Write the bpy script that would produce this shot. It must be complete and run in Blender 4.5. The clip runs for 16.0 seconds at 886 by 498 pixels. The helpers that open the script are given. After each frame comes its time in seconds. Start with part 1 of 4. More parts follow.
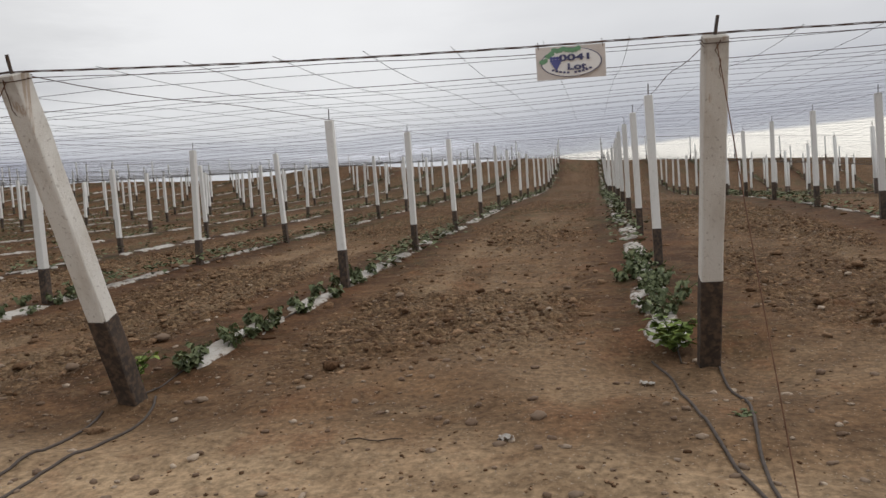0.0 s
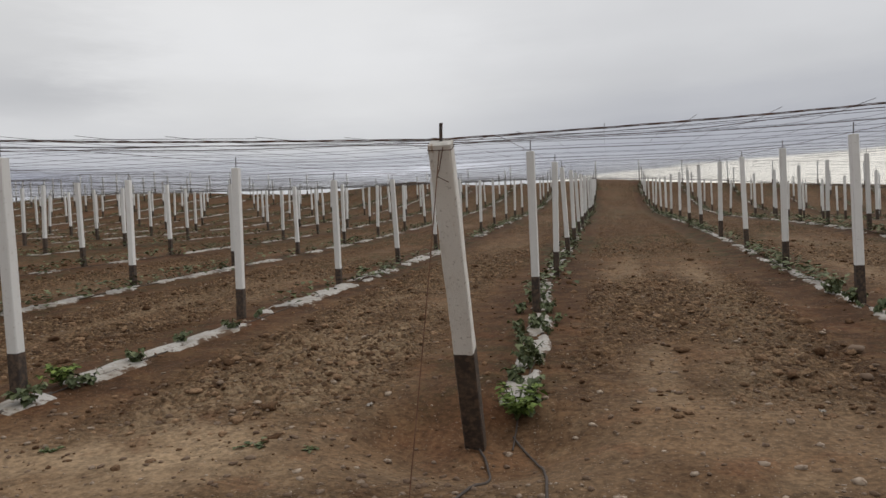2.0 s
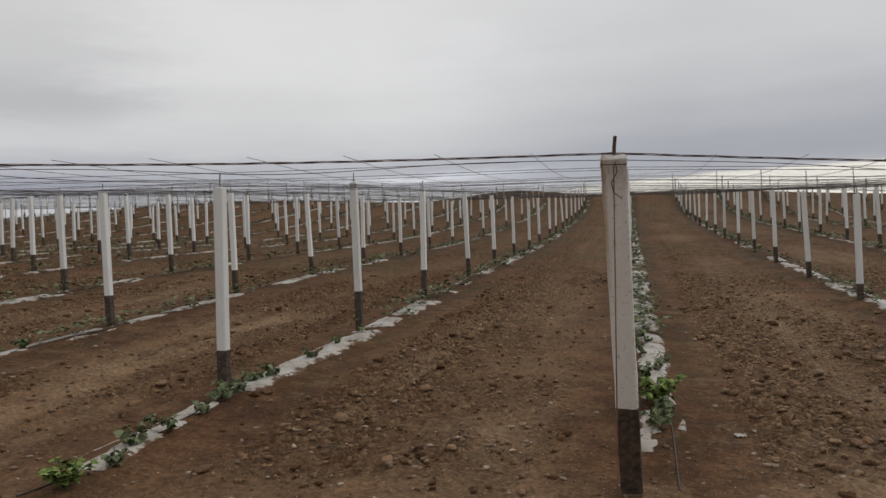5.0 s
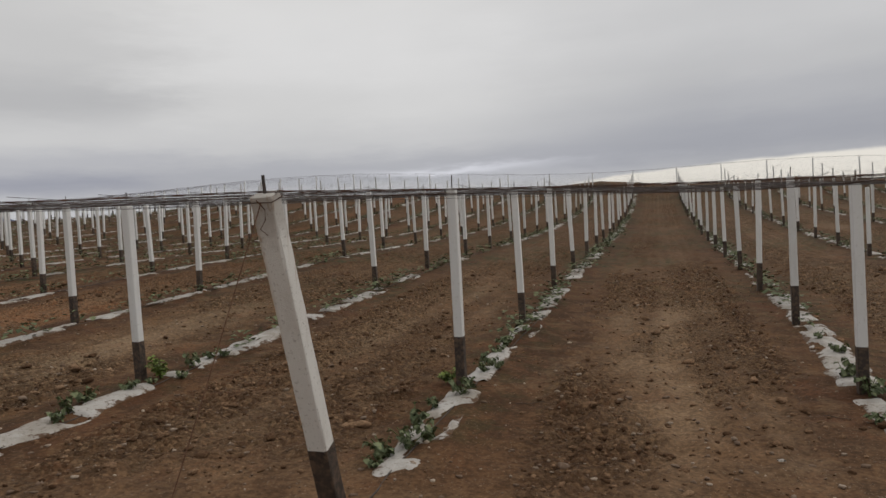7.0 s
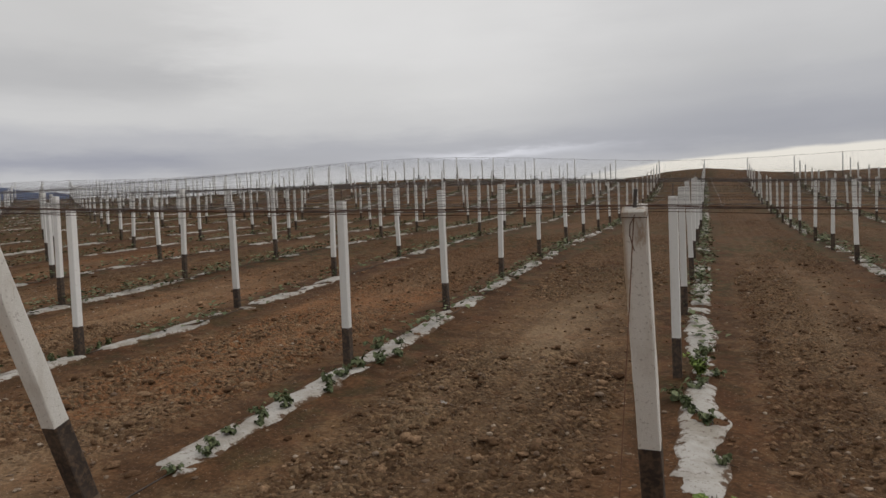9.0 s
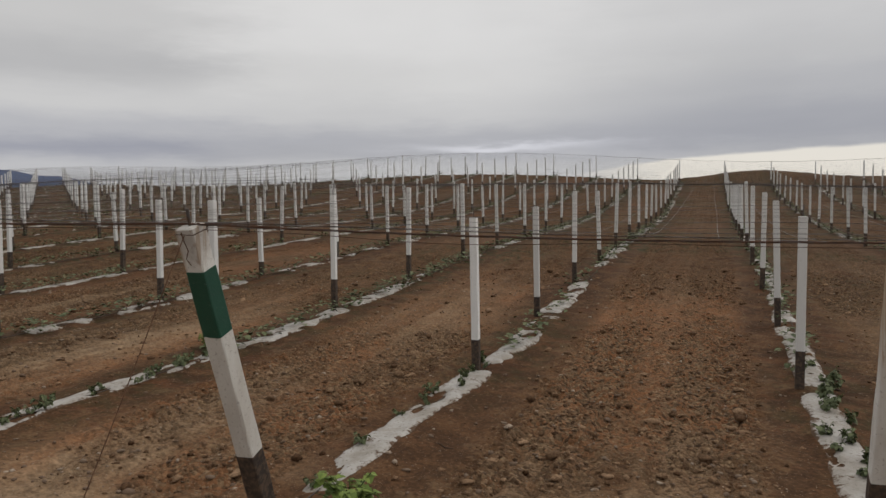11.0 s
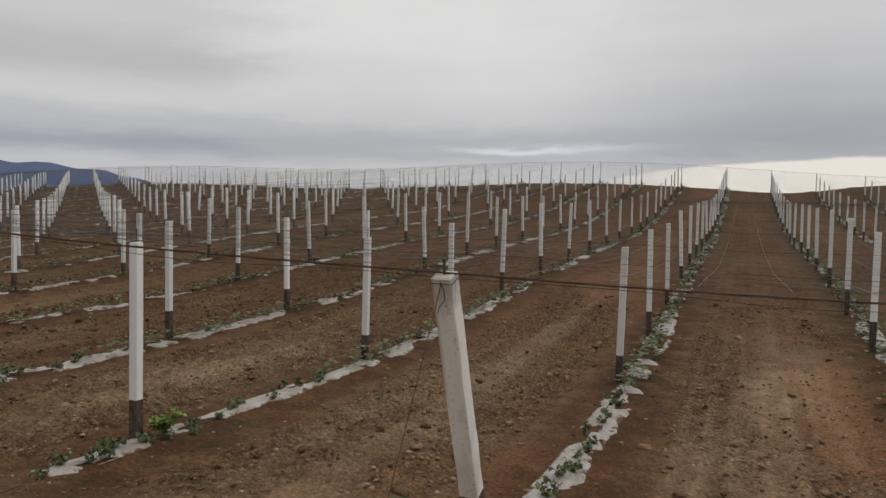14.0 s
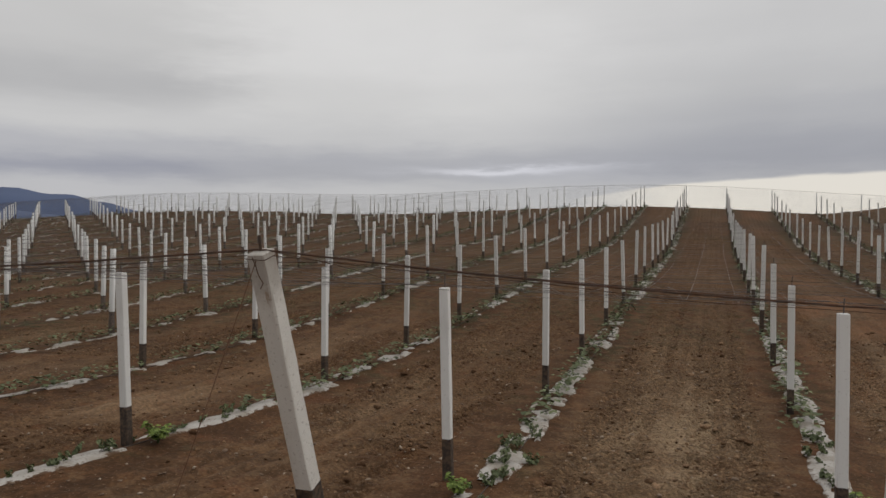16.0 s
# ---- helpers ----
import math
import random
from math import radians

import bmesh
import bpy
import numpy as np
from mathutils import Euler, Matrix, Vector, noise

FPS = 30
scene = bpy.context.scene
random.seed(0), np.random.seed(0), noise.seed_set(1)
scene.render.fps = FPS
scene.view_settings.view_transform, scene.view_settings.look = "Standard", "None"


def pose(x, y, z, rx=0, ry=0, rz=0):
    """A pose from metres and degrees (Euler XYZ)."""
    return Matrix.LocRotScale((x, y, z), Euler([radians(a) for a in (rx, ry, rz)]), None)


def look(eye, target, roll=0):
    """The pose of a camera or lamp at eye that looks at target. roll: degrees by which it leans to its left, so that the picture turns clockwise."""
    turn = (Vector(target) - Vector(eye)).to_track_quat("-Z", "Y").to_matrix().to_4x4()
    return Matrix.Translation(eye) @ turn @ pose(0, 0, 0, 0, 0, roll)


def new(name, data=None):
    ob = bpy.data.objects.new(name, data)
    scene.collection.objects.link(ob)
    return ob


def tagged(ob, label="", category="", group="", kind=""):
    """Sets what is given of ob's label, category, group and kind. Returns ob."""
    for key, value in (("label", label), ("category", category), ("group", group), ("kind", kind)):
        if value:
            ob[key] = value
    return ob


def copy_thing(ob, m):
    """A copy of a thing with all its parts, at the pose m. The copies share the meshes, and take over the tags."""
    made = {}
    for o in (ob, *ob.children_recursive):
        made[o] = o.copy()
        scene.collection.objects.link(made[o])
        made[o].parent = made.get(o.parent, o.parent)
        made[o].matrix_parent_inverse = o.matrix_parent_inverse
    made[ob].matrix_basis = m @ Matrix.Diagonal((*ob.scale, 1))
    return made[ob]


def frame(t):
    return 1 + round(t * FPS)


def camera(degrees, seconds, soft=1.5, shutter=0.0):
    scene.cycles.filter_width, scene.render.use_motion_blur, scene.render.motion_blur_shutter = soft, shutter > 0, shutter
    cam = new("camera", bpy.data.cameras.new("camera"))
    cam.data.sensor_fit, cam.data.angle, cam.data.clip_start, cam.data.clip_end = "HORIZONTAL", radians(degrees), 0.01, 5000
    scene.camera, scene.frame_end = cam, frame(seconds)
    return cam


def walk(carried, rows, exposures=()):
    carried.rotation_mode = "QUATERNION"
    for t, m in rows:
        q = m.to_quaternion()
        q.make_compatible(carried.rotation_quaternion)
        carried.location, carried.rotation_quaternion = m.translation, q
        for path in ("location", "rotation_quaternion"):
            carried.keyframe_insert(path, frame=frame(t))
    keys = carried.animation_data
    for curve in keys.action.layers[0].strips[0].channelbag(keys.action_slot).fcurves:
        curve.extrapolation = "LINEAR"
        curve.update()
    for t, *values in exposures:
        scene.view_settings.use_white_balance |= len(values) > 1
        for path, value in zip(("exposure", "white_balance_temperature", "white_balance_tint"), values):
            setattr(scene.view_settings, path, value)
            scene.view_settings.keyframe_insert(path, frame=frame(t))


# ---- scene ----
# ---- camera and its walk ----
PATH = (
    (0.0, -0.644, -4.708, -0.937, 87.12, 4.12, 12.09),
    (0.5, -2.032, -5.018, -0.882, 87.43, 3.64, 12.02),
    (1.0, -3.380, -5.307, -0.830, 86.77, 3.64, 13.21),
    (1.5, -4.759, -5.597, -0.765, 86.34, 3.44, 13.27),
    (2.0, -6.130, -5.844, -0.689, 88.66, 2.76, 12.96),
    (2.5, -7.455, -6.089, -0.618, 88.22, 2.11, 12.93),
    (3.0, -8.767, -6.335, -0.546, 89.11, 1.63, 13.92),
    (3.5, -10.046, -6.666, -0.455, 89.55, 2.08, 14.06),
    (6.0, -16.612, -8.424, -0.075, 89.17, 2.24, 15.67),
    (6.5, -17.903, -8.805, 0.010, 89.36, 2.23, 16.54),
    (7.0, -19.169, -9.183, 0.084, 88.80, 3.15, 16.70),
    (7.5, -20.461, -9.554, 0.177, 88.35, 2.85, 18.03),
    (8.0, -21.677, -9.903, 0.254, 88.94, 3.63, 20.38),
    (8.5, -22.914, -10.233, 0.337, 88.01, 2.80, 20.47),
    (11.0, -28.914, -11.814, 0.765, 87.04, 0.69, 20.51),
    (11.5, -30.139, -12.187, 0.845, 86.08, 0.23, 23.00),
    (12.0, -31.417, -12.566, 0.931, 84.29, 0.18, 24.59),
    (12.5, -32.705, -12.974, 1.015, 87.32, 1.64, 24.20),
    (13.0, -34.105, -13.382, 1.095, 88.61, 0.76, 22.10),
    (13.5, -35.536, -13.782, 1.189, 87.12, 0.29, 22.78),
    (14.0, -36.979, -14.197, 1.280, 87.16, -0.73, 22.70),
    (14.5, -38.443, -14.639, 1.356, 85.98, 0.20, 23.22),
    (15.0, -39.997, -15.084, 1.447, 86.97, -0.59, 22.60),
    (15.5, -41.556, -15.544, 1.542, 88.80, 0.20, 21.10),
    (16.0, -43.076, -15.986, 1.639, 88.82, -0.00, 20.65),
)
cam = camera(63.24, 16.0)
walk(cam, [(t, pose(*p)) for t, *p in PATH], exposures=[(0.0, 0.30, 6360, 10), (0.5, 0.16, 6360, 10), (1.0, 0.13, 6360, 10), (1.5, 0.22, 6360, 10), (2.5, 0.05, 6360, 10), (6.0, 0.00, 6444, 10), (7.0, -0.04, 6472, 10), (8.5, 0.00, 6500, 10), (11.0, -0.04, 6500, 10), (12.0, 0.06, 6500, 10), (12.5, 0.16, 6500, 10), (13.0, -0.02, 6500, 10), (14.0, 0.00, 6500, 10), (14.5, 0.06, 6500, 10), (15.2, 0.03, 6500, 10), (16.0, -0.08, 6500, 10)])

# ---- world, sun ----
def make_world():
    w = bpy.data.worlds.new("overcast_sky")
    w.use_nodes = True
    n, l = w.node_tree.nodes, w.node_tree.links
    n.clear()
    out, bg = n.new("ShaderNodeOutputWorld"), n.new("ShaderNodeBackground")
    l.new(bg.outputs[0], out.inputs[0])
    tc, sep = n.new("ShaderNodeTexCoord"), n.new("ShaderNodeSeparateXYZ")
    l.new(tc.outputs["Generated"], sep.inputs[0])

    def math_node(op, a, b=None, c=None, clamp=False):
        m = n.new("ShaderNodeMath")
        m.operation, m.use_clamp = op, clamp
        for k, v in enumerate((a, b, c)):
            if v is None:
                continue
            if isinstance(v, (int, float)):
                m.inputs[k].default_value = v
            else:
                l.new(v, m.inputs[k])
        return m.outputs[0]

    def noise_tex(scale, stretch, detail, rough=0.55, offset=(0, 0, 0)):
        mp, tx = n.new("ShaderNodeMapping"), n.new("ShaderNodeTexNoise")
        mp.inputs["Scale"].default_value = stretch
        mp.inputs["Location"].default_value = offset
        tx.inputs["Scale"].default_value, tx.inputs["Detail"].default_value = scale, detail
        tx.inputs["Roughness"].default_value = rough
        l.new(tc.outputs["Generated"], mp.inputs[0])
        l.new(mp.outputs[0], tx.inputs["Vector"])
        return tx.outputs[0]

    # degrees round from the rows' direction, and up, both roughened by the cloud
    deg = 180 / math.pi
    ragged = noise_tex(7.0, (1, 1, 5.0), 6, 0.6, (2.2, 1.1, 0.3))
    az = math_node("MULTIPLY", math_node("ARCTAN2", sep.outputs[0], sep.outputs[1]), deg)
    el = math_node("MULTIPLY", math_node("ARCSINE", sep.outputs[2], 0), deg)
    rough_az = math_node("ADD", az, math_node("MULTIPLY_ADD", ragged, 12.0, -6.0))
    rough_el = math_node("ADD", el, math_node("MULTIPLY_ADD", ragged, 2.2, -1.1))

    def span(v, lo, hi):
        r = n.new("ShaderNodeMapRange")
        r.interpolation_type = "SMOOTHSTEP"
        r.inputs["From Min"].default_value, r.inputs["From Max"].default_value = lo, hi
        l.new(v, r.inputs["Value"])
        return r.outputs[0]

    def cloud(a0, e0, wide, high, tilt=0.0):
        """A soft cloud bank: its middle, half its width and height in degrees, its slope."""
        u = math_node("DIVIDE", math_node("SUBTRACT", rough_az, a0), wide)
        v = math_node("SUBTRACT", math_node("SUBTRACT", rough_el, e0), math_node("MULTIPLY", math_node("SUBTRACT", az, a0), tilt))
        v = math_node("DIVIDE", v, high)
        r = math_node("ADD", math_node("POWER", math_node("ABSOLUTE", u), 2.0), math_node("POWER", math_node("ABSOLUTE", v), 2.0))
        return math_node("EXPONENT", math_node("MULTIPLY", r, -1.0))

    def ramp(stops):
        """Colour by degrees above the horizon."""
        r = n.new("ShaderNodeValToRGB")
        r.color_ramp.interpolation = "EASE"
        e = r.color_ramp.elements
        while len(e) < len(stops):
            e.new(0.5)
        for k, (p, v, blue) in enumerate(stops):
            e[k].position, e[k].color = p / 90, (v * 1.014, v * (1 + .15 * blue), v * (.985 + blue), 1)
        l.new(math_node("DIVIDE", rough_el, 90.0), r.inputs[0])
        return r.outputs[0]

    def mixed(f, c1, c2):
        m = n.new("ShaderNodeMixRGB")
        l.new(f, m.inputs[0])
        l.new(c1, m.inputs[1])
        if isinstance(c2, tuple):
            m.inputs[2].default_value = (*c2, 1)
        else:
            l.new(c2, m.inputs[2])
        return m.outputs[0]

    # the cloud deck by its height over the horizon, in three directions
    west = ramp(((0, .46, .05), (3.4, .48, .06), (4.9, .32, .20), (6.4, .45, .08), (8.2, .575, .01), (10.6, .47, .02), (14, .57, 0), (20, .63, -.01), (30, .66, -.01), (90, 1.0, 0)))
    ahead = ramp(((0, .50, .03), (3.2, .50, .04), (4.6, .385, .10), (5.6, .40, .10), (7.4, .555, .02), (10, .64, 0), (14, .69, 0), (20, .70, -.01), (30, .66, -.01), (90, 1.0, 0)))
    east = ramp(((0, .52, .03), (3.2, .46, .06), (5.2, .335, .14), (6.6, .355, .12), (8.6, .43, .06), (11, .50, .02), (14, .555, .01), (20, .61, 0), (30, .66, -.01), (90, 1.0, 0)))
    deck = mixed(span(rough_az, -43, -33), west, ahead)
    deck = mixed(span(rough_az, -20, 4), deck, east)
    patch = noise_tex(3.2, (1, 1, 2.2), 4, 0.5, (1.7, 0.1, 4.4))
    tone = math_node("MULTIPLY_ADD", patch, 0.24, 0.88)
    for much, *bank in BANKS:
        tone = math_node("MULTIPLY_ADD", cloud(*bank), much, tone)
    toned = n.new("ShaderNodeMixRGB")
    toned.blend_type, toned.inputs[0].default_value = "MULTIPLY", 1.0
    l.new(deck, toned.inputs[1])
    l.new(tone, toned.inputs[2])
    # under the deck's edge the sky is open and pale towards the coming sun
    brim = math_node("MULTIPLY_ADD", math_node("MINIMUM", az, 7.0), 0.05, 3.90)
    brim = math_node("MULTIPLY_ADD", math_node("MINIMUM", math_node("ADD", az, 3.0), 0.0), 0.09, brim)
    brim = math_node("SUBTRACT", math_node("ADD", el, math_node("MULTIPLY_ADD", ragged, 0.7, -0.35)), brim)
    gap = math_node("MULTIPLY", span(brim, .16, -.14), span(rough_az, -13, -4))
    opened = mixed(gap, toned.outputs[0], (.76, .72, .655))
    sky = n.new("ShaderNodeTexSky")
    sky.sky_type, sky.sun_disc = "NISHITA", False
    sky.sun_elevation, sky.sun_rotation = SUN_EL, SUN_AZ
    thin = n.new("ShaderNodeMixRGB")
    thin.blend_type, thin.inputs[0].default_value = "ADD", 0.005
    l.new(opened, thin.inputs[1])
    l.new(sky.outputs[0], thin.inputs[2])
    l.new(thin.outputs[0], bg.inputs[0])
    bg.inputs[1].default_value = SKY
    scene.world = w


# cloud banks: how much lighter or darker, then place, size and slope in degrees
BANKS = ((.62, -15.5, 5.05, 6.5, .36, .01), (.10, -10, 4.4, 9, .5, .03), (-.05, -30, 10.5, 9, 2.5, -.1))
SUN_EL, SUN_AZ, SKY = radians(42), radians(50), 1.0
make_world()
sun = new("sun", bpy.data.lights.new("sun", "SUN"))
sun.data.energy, sun.data.angle, sun.data.color = 0.9, radians(30), (1.0, .97, .92)
sun.matrix_world = look((60 * math.sin(SUN_AZ), 60 * math.cos(SUN_AZ), 60 * math.tan(SUN_EL)), (0, 0, 0))

# ---- the plan: rows of posts on rolling ground ----
ROW, PITCH, SKEW, LAST = 3.5, 3.323, -0.413, 17        # row spacing, post spacing, slant of the cross lines, last post
TOP = 1.438                                            # post top over the paint line
BASE = 0.45                                             # black paint over the ground
HILLS = (0.445, -1.633, 2.542, -1.257, -1.037, 0.594, 0.261, -0.701, -1.890, -0.988, 0.337, -1.346, -0.565, 1.575, 0.567, 0.094, -0.791, 0.103, 1.058, 0.569, 0.273)
# low swells of the ground, on a wide grid
SWELLS = (0, 0, -0, 0, 0, 0.02, 0.02, 0,
          -0, -0, 0.02, 0, 0.01, 0.06, 0.09, 0.03,
          0.01, 0.03, 0.01, 0.02, 0.01, -0.02, -0.05, -0.02,
          -0.01, 0.05, -0.14, -0.14, 0.01, -0.14, -0.25, -0.05,
          -0.03, -0.14, -0.06, 0.03, 0.01, -0.04, -0.02, 0.06,
          0.17, -0.24, 0.27, 0.28, -0.14, 0.04, 0.29, 0.1,
          0.15, -0.09, 0.04, -0.31, -0.33, 0.03, 0.26, 0.11,
          0.03, -0.16, 0.2, 0.17, -0.16, -0.1, -0.13, -0.05,
          0.01, -0.05, 0.16, -0.18, -0.24, -0.14, -0.36, -0.14,
          -0, 0.03, -0.16, -0.19, 0.08, 0.05, 0.19, 0.13,
          -0.04, -0.01, 0.07, 0.21, 0.07, -0.04, 0.08, 0.02,
          0, -0, 0.07, 0.06, -0.06, -0.06, -0.06, -0.02)
BEND = 0.113                                            # the cross lines turn a little past row 14
ROW_SHIFT = (-0.03, 0.04, 0.02, 0.05, -0.03, -0.01, -0.08, 0.03, -0.01, -0.04, 0.00, 0.04, -0.07, 0.05, 0.02)
# end posts, row by row from 0: y, paint line, top over the paint line
ENDS = ((-0.33, 0.08, 1.28), (-1.10, 0.10, 1.31), (-1.73, 0.08, 1.16), (-2.65, 0.12, 1.25), (-3.61, 0.15, 1.32), (-4.64, 0.06, 1.40), (-5.48, 0.03, 1.42), (-6.45, 0.16, 1.31), (-7.21, 0.15, 1.34), (-8.20, 0.13, 1.38), (-9.14, 0.05, 1.43), (-10.15, 0.10, 1.36), (-11.10, 0.16, 1.40), (-12.09, 0.25, 1.47))
# posts set out of line: row, place in the row, metres along the row and up
SET = ((3, 2, -0.22, -0.15), (4, 0, 0.09, 0.09), (12, 0, 0.02, -0.08), (0, 1, 0.11, -0.00), (13, 0, 0.08, 0.03), (14, 0, 0.03, -0.02), (10, 3, 0.04, 0.08), (3, 1, -0.11, -0.05), (11, 2, -0.15, -0.10), (12, -1, -0.10, -0.05), (3, 3, -0.12, -0.08), (8, 2, -0.16, -0.01), (9, 1, -0.15, -0.10), (11, 0, 0.01, -0.05), (6, 0, 0.01, 0.06), (5, 1, -0.04, 0.10), (5, 2, -0.14, 0.07), (9, 0, -0.06, -0.06), (4, 3, -0.05, -0.08), (10, 1, -0.10, 0.08), (9, 2, -0.13, 0.00), (7, 1, -0.01, -0.00), (4, 2, -0.13, -0.05), (8, 1, -0.10, 0.01), (10, 0, 0.03, 0.11))
SET_BEHIND = ((16, 1, -0.23, 0.10), (6, 7, 0.30, -0.09), (12, 2, -0.15, 0.12), (10, 2, -0.17, 0.10), (15, 2, -0.12, -0.11), (4, 1, -0.07, 0.13), (15, 4, 0.30, 0.03), (19, 3, -0.20, 0.07), (3, 0, -0.14, -0.08), (13, 3, 0.14, -0.09), (9, 3, -0.07, -0.13), (5, 6, 0.19, -0.08), (15, 5, 0.30, 0.02), (6, 6, 0.26, 0.04), (17, 5, 0.28, -0.02), (1, 5, 0.28, 0.02), (9, 5, 0.20, 0.05), (7, 4, 0.20, 0.05), (16, 2, -0.26, 0.00), (12, 3, -0.04, 0.11), (13, 4, 0.24, 0.01), (16, 4, -0.08, 0.09), (4, 4, -0.06, -0.10), (8, 4, 0.12, 0.07))
DZ = {(a, b): (c, d) for a, b, c, d in SET + SET_BEHIND}


def squash(v, lo, hi, soft):
    v = np.where(v > hi, hi + soft * np.tanh((v - hi) / soft), v)
    return np.where(v < lo, lo - soft * np.tanh((lo - v) / soft), v)


def cross(x):
    """How far the cross lines run on in y at x."""
    return -SKEW * x / ROW + BEND * np.clip(-x / ROW - 14, 0, None)


def terrain(x, y):
    """Height of the smooth ground."""
    x, y = np.asarray(x, float), np.asarray(y, float)
    xe = np.where(x < -108, -108 - 12 * np.tanh((-108 - x) / 12), x)
    xe = np.where(xe > 22, 22 + 8 * np.tanh((xe - 22) / 8), xe)
    ye = squash(y, -24, 58, 6)
    X, Y = (xe + 35) / 60, (ye - 15) / 35
    z, k = 0, 0
    for n in range(6):
        for a in range(n, -1, -1):
            z = z + HILLS[k] * X ** a * Y ** (n - a)
            k += 1
    for k, h in enumerate(SWELLS):
        z = z + h * np.exp(-((x + 106 - 10.6 * (k // 8)) ** 2 + (y + 17 - 11.2 * (k % 8)) ** 2) / 162)
    crest = PITCH * LAST + cross(x) + 0.4
    # the land behind the last posts: a low hump, then a fall
    hump = np.exp(-((x + 25) / 6) ** 2)
    z = z + (.22 * hump - 1.0 * smooth(-7, 5, x)) * smooth(-1, 7, y - crest)
    crest = crest + 5 * hump
    z = z - 0.16 * np.clip(y - crest, 0, 40) - 0.04 * np.clip(y - 100, 0, 220) - 0.03 * np.clip(-120 - x, 0, 200) - 0.03 * np.clip(x - 30, 0, 200)
    far = np.clip((np.hypot(x + 30, y - 15) - 250) / 900, 0, 1)
    return z * (1 - far) - 8 * far - BASE


GRID = np.random.RandomState(5).rand(256, 256)


def vnoise(x, y):
    xi, yi = np.floor(x).astype(int), np.floor(y).astype(int)
    fx, fy = x - xi, y - yi
    fx, fy = fx * fx * (3 - 2 * fx), fy * fy * (3 - 2 * fy)
    g = lambda a, b: GRID[a & 255, b & 255]
    return (g(xi, yi) * (1 - fx) + g(xi + 1, yi) * fx) * (1 - fy) + (g(xi, yi + 1) * (1 - fx) + g(xi + 1, yi + 1) * fx) * fy


def fbm(x, y, octaves=4):
    s, a, t = 0, 1.0, 0
    for k in range(octaves):
        s, t = s + a * vnoise(x * 2 ** k + 17.3 * k, y * 2 ** k + 9.1 * k), t + a
        a *= 0.5
    return s / t


def smooth(a, b, v):
    v = np.clip((v - a) / (b - a), 0, 1)
    return v * v * (3 - 2 * v)


def row_x(i):
    return -ROW * i + (ROW_SHIFT[i] if 0 <= i < len(ROW_SHIFT) else 0.0)


def end_y(i):
    if i < 0:
        return ENDS[0][0] - 0.68 * i
    return ENDS[i][0] if i < len(ENDS) else ENDS[-1][0] - 0.98 * (i - len(ENDS) + 1)


def edge(x):
    """The y of the line of end posts at x."""
    x = np.asarray(x, float)
    ii = np.arange(-80, 90)
    return np.interp(-x / ROW, ii, [end_y(int(i)) for i in ii])


def post_y(i, k):
    return SKEW * i + PITCH * k + BEND * max(0, i - 14) - (0.88 if k < 0 else 0.0)


def first_k(i):
    if 0 <= i <= 2:
        return 1
    if 3 <= i <= 11:
        return 0
    if 12 <= i <= 14:
        return -1
    k = -12
    while post_y(i, k) < end_y(i) + 1.4:
        k += 1
    return k


def film_x(i):
    """Middle of the plastic strip beside row i."""
    return row_x(i) + {0: -.20, 1: -.05, 2: -.10}.get(i, 0.17)


# soil washed out round some end posts
DIP = {0: -.09, 1: -.05, 2: -.19, 10: -.09}
NEAR_OFF = {2: .26, 4: .06, 5: -.15, 6: -.10, 7: .10, 9: -.22, 10: -.10, 11: -.09, 12: -.04, 13: .20, 14: -.16}


def lane(x):
    """Distance from the nearest strip."""
    i = np.round(-x / ROW)
    off = np.where(i >= 3, 0.17, -0.1)
    d = x - (-ROW * i + off)
    return np.abs(d)


def band(x, y):
    """How crumbled the soil is: two bands in every lane, beside the wheel track in its middle."""
    d = lane(x)
    return smooth(.45, .85, d) * (1 - .4 * smooth(1.45, 1.65, d) * smooth(-6, -10, x)) * (.25 + .75 * smooth(.36, .58, fbm(x * .55 + 3, y * .25, 3)))


def gravel(x, y, q):
    heap = np.exp(-((x + 6.9) / 1.3) ** 2 - ((y + 2.95) / .55) ** 2)
    return np.clip(smooth(-.7, -1.1, q) * smooth(.48, .58, fbm(x * .45 + 21, y * .6, 2)) * smooth(-3.5, -5, x) * smooth(-14, -11, x) + 1.3 * heap, 0, 1)


def field(x, q):
    """0 on the trodden headland, 1 in the tilled rows; the border wanders."""
    wander = 2.2 * (fbm(x * .33 + 8, np.zeros_like(x) + 2.5, 2) - .5) + .8 * (fbm(x * 1.3, q * 1.1 + 7, 2) - .5)
    return smooth(-.2, 1.5, q + wander)


def damp_shade(x, y):
    """How much the soil is darkened: ragged groups of rows, moist drip strips, painted clod shade far off."""
    w = x + 2.4 * (fbm(x * .3 + 61, y * .3, 3) - .5)
    darkening = .72 * smooth(-42.5, -46.5, w) + .60 * smooth(-14, -18, w) * smooth(-27, -23, w)
    darkening = darkening * (.65 + .35 * smooth(.35, .6, fbm(x * .8 + 3, y * .5 + 9, 3)))
    # the drip lines keep the soil beside the strips moist
    reach = .62 + .5 * (fbm(x * .4 + 13, y * .35 + 5, 2) - .5)
    drip = np.exp(-(lane(x) / reach) ** 4) * smooth(-.3, .8, y - edge(x))
    # far from the headland, painted darkening stands in for the clods' shaded sides
    far_shade = (.25 + .35 * smooth(-18, -30, x)) * smooth(5, 16, y - edge(x))
    return np.maximum(np.maximum(darkening, far_shade), .75 * drip)


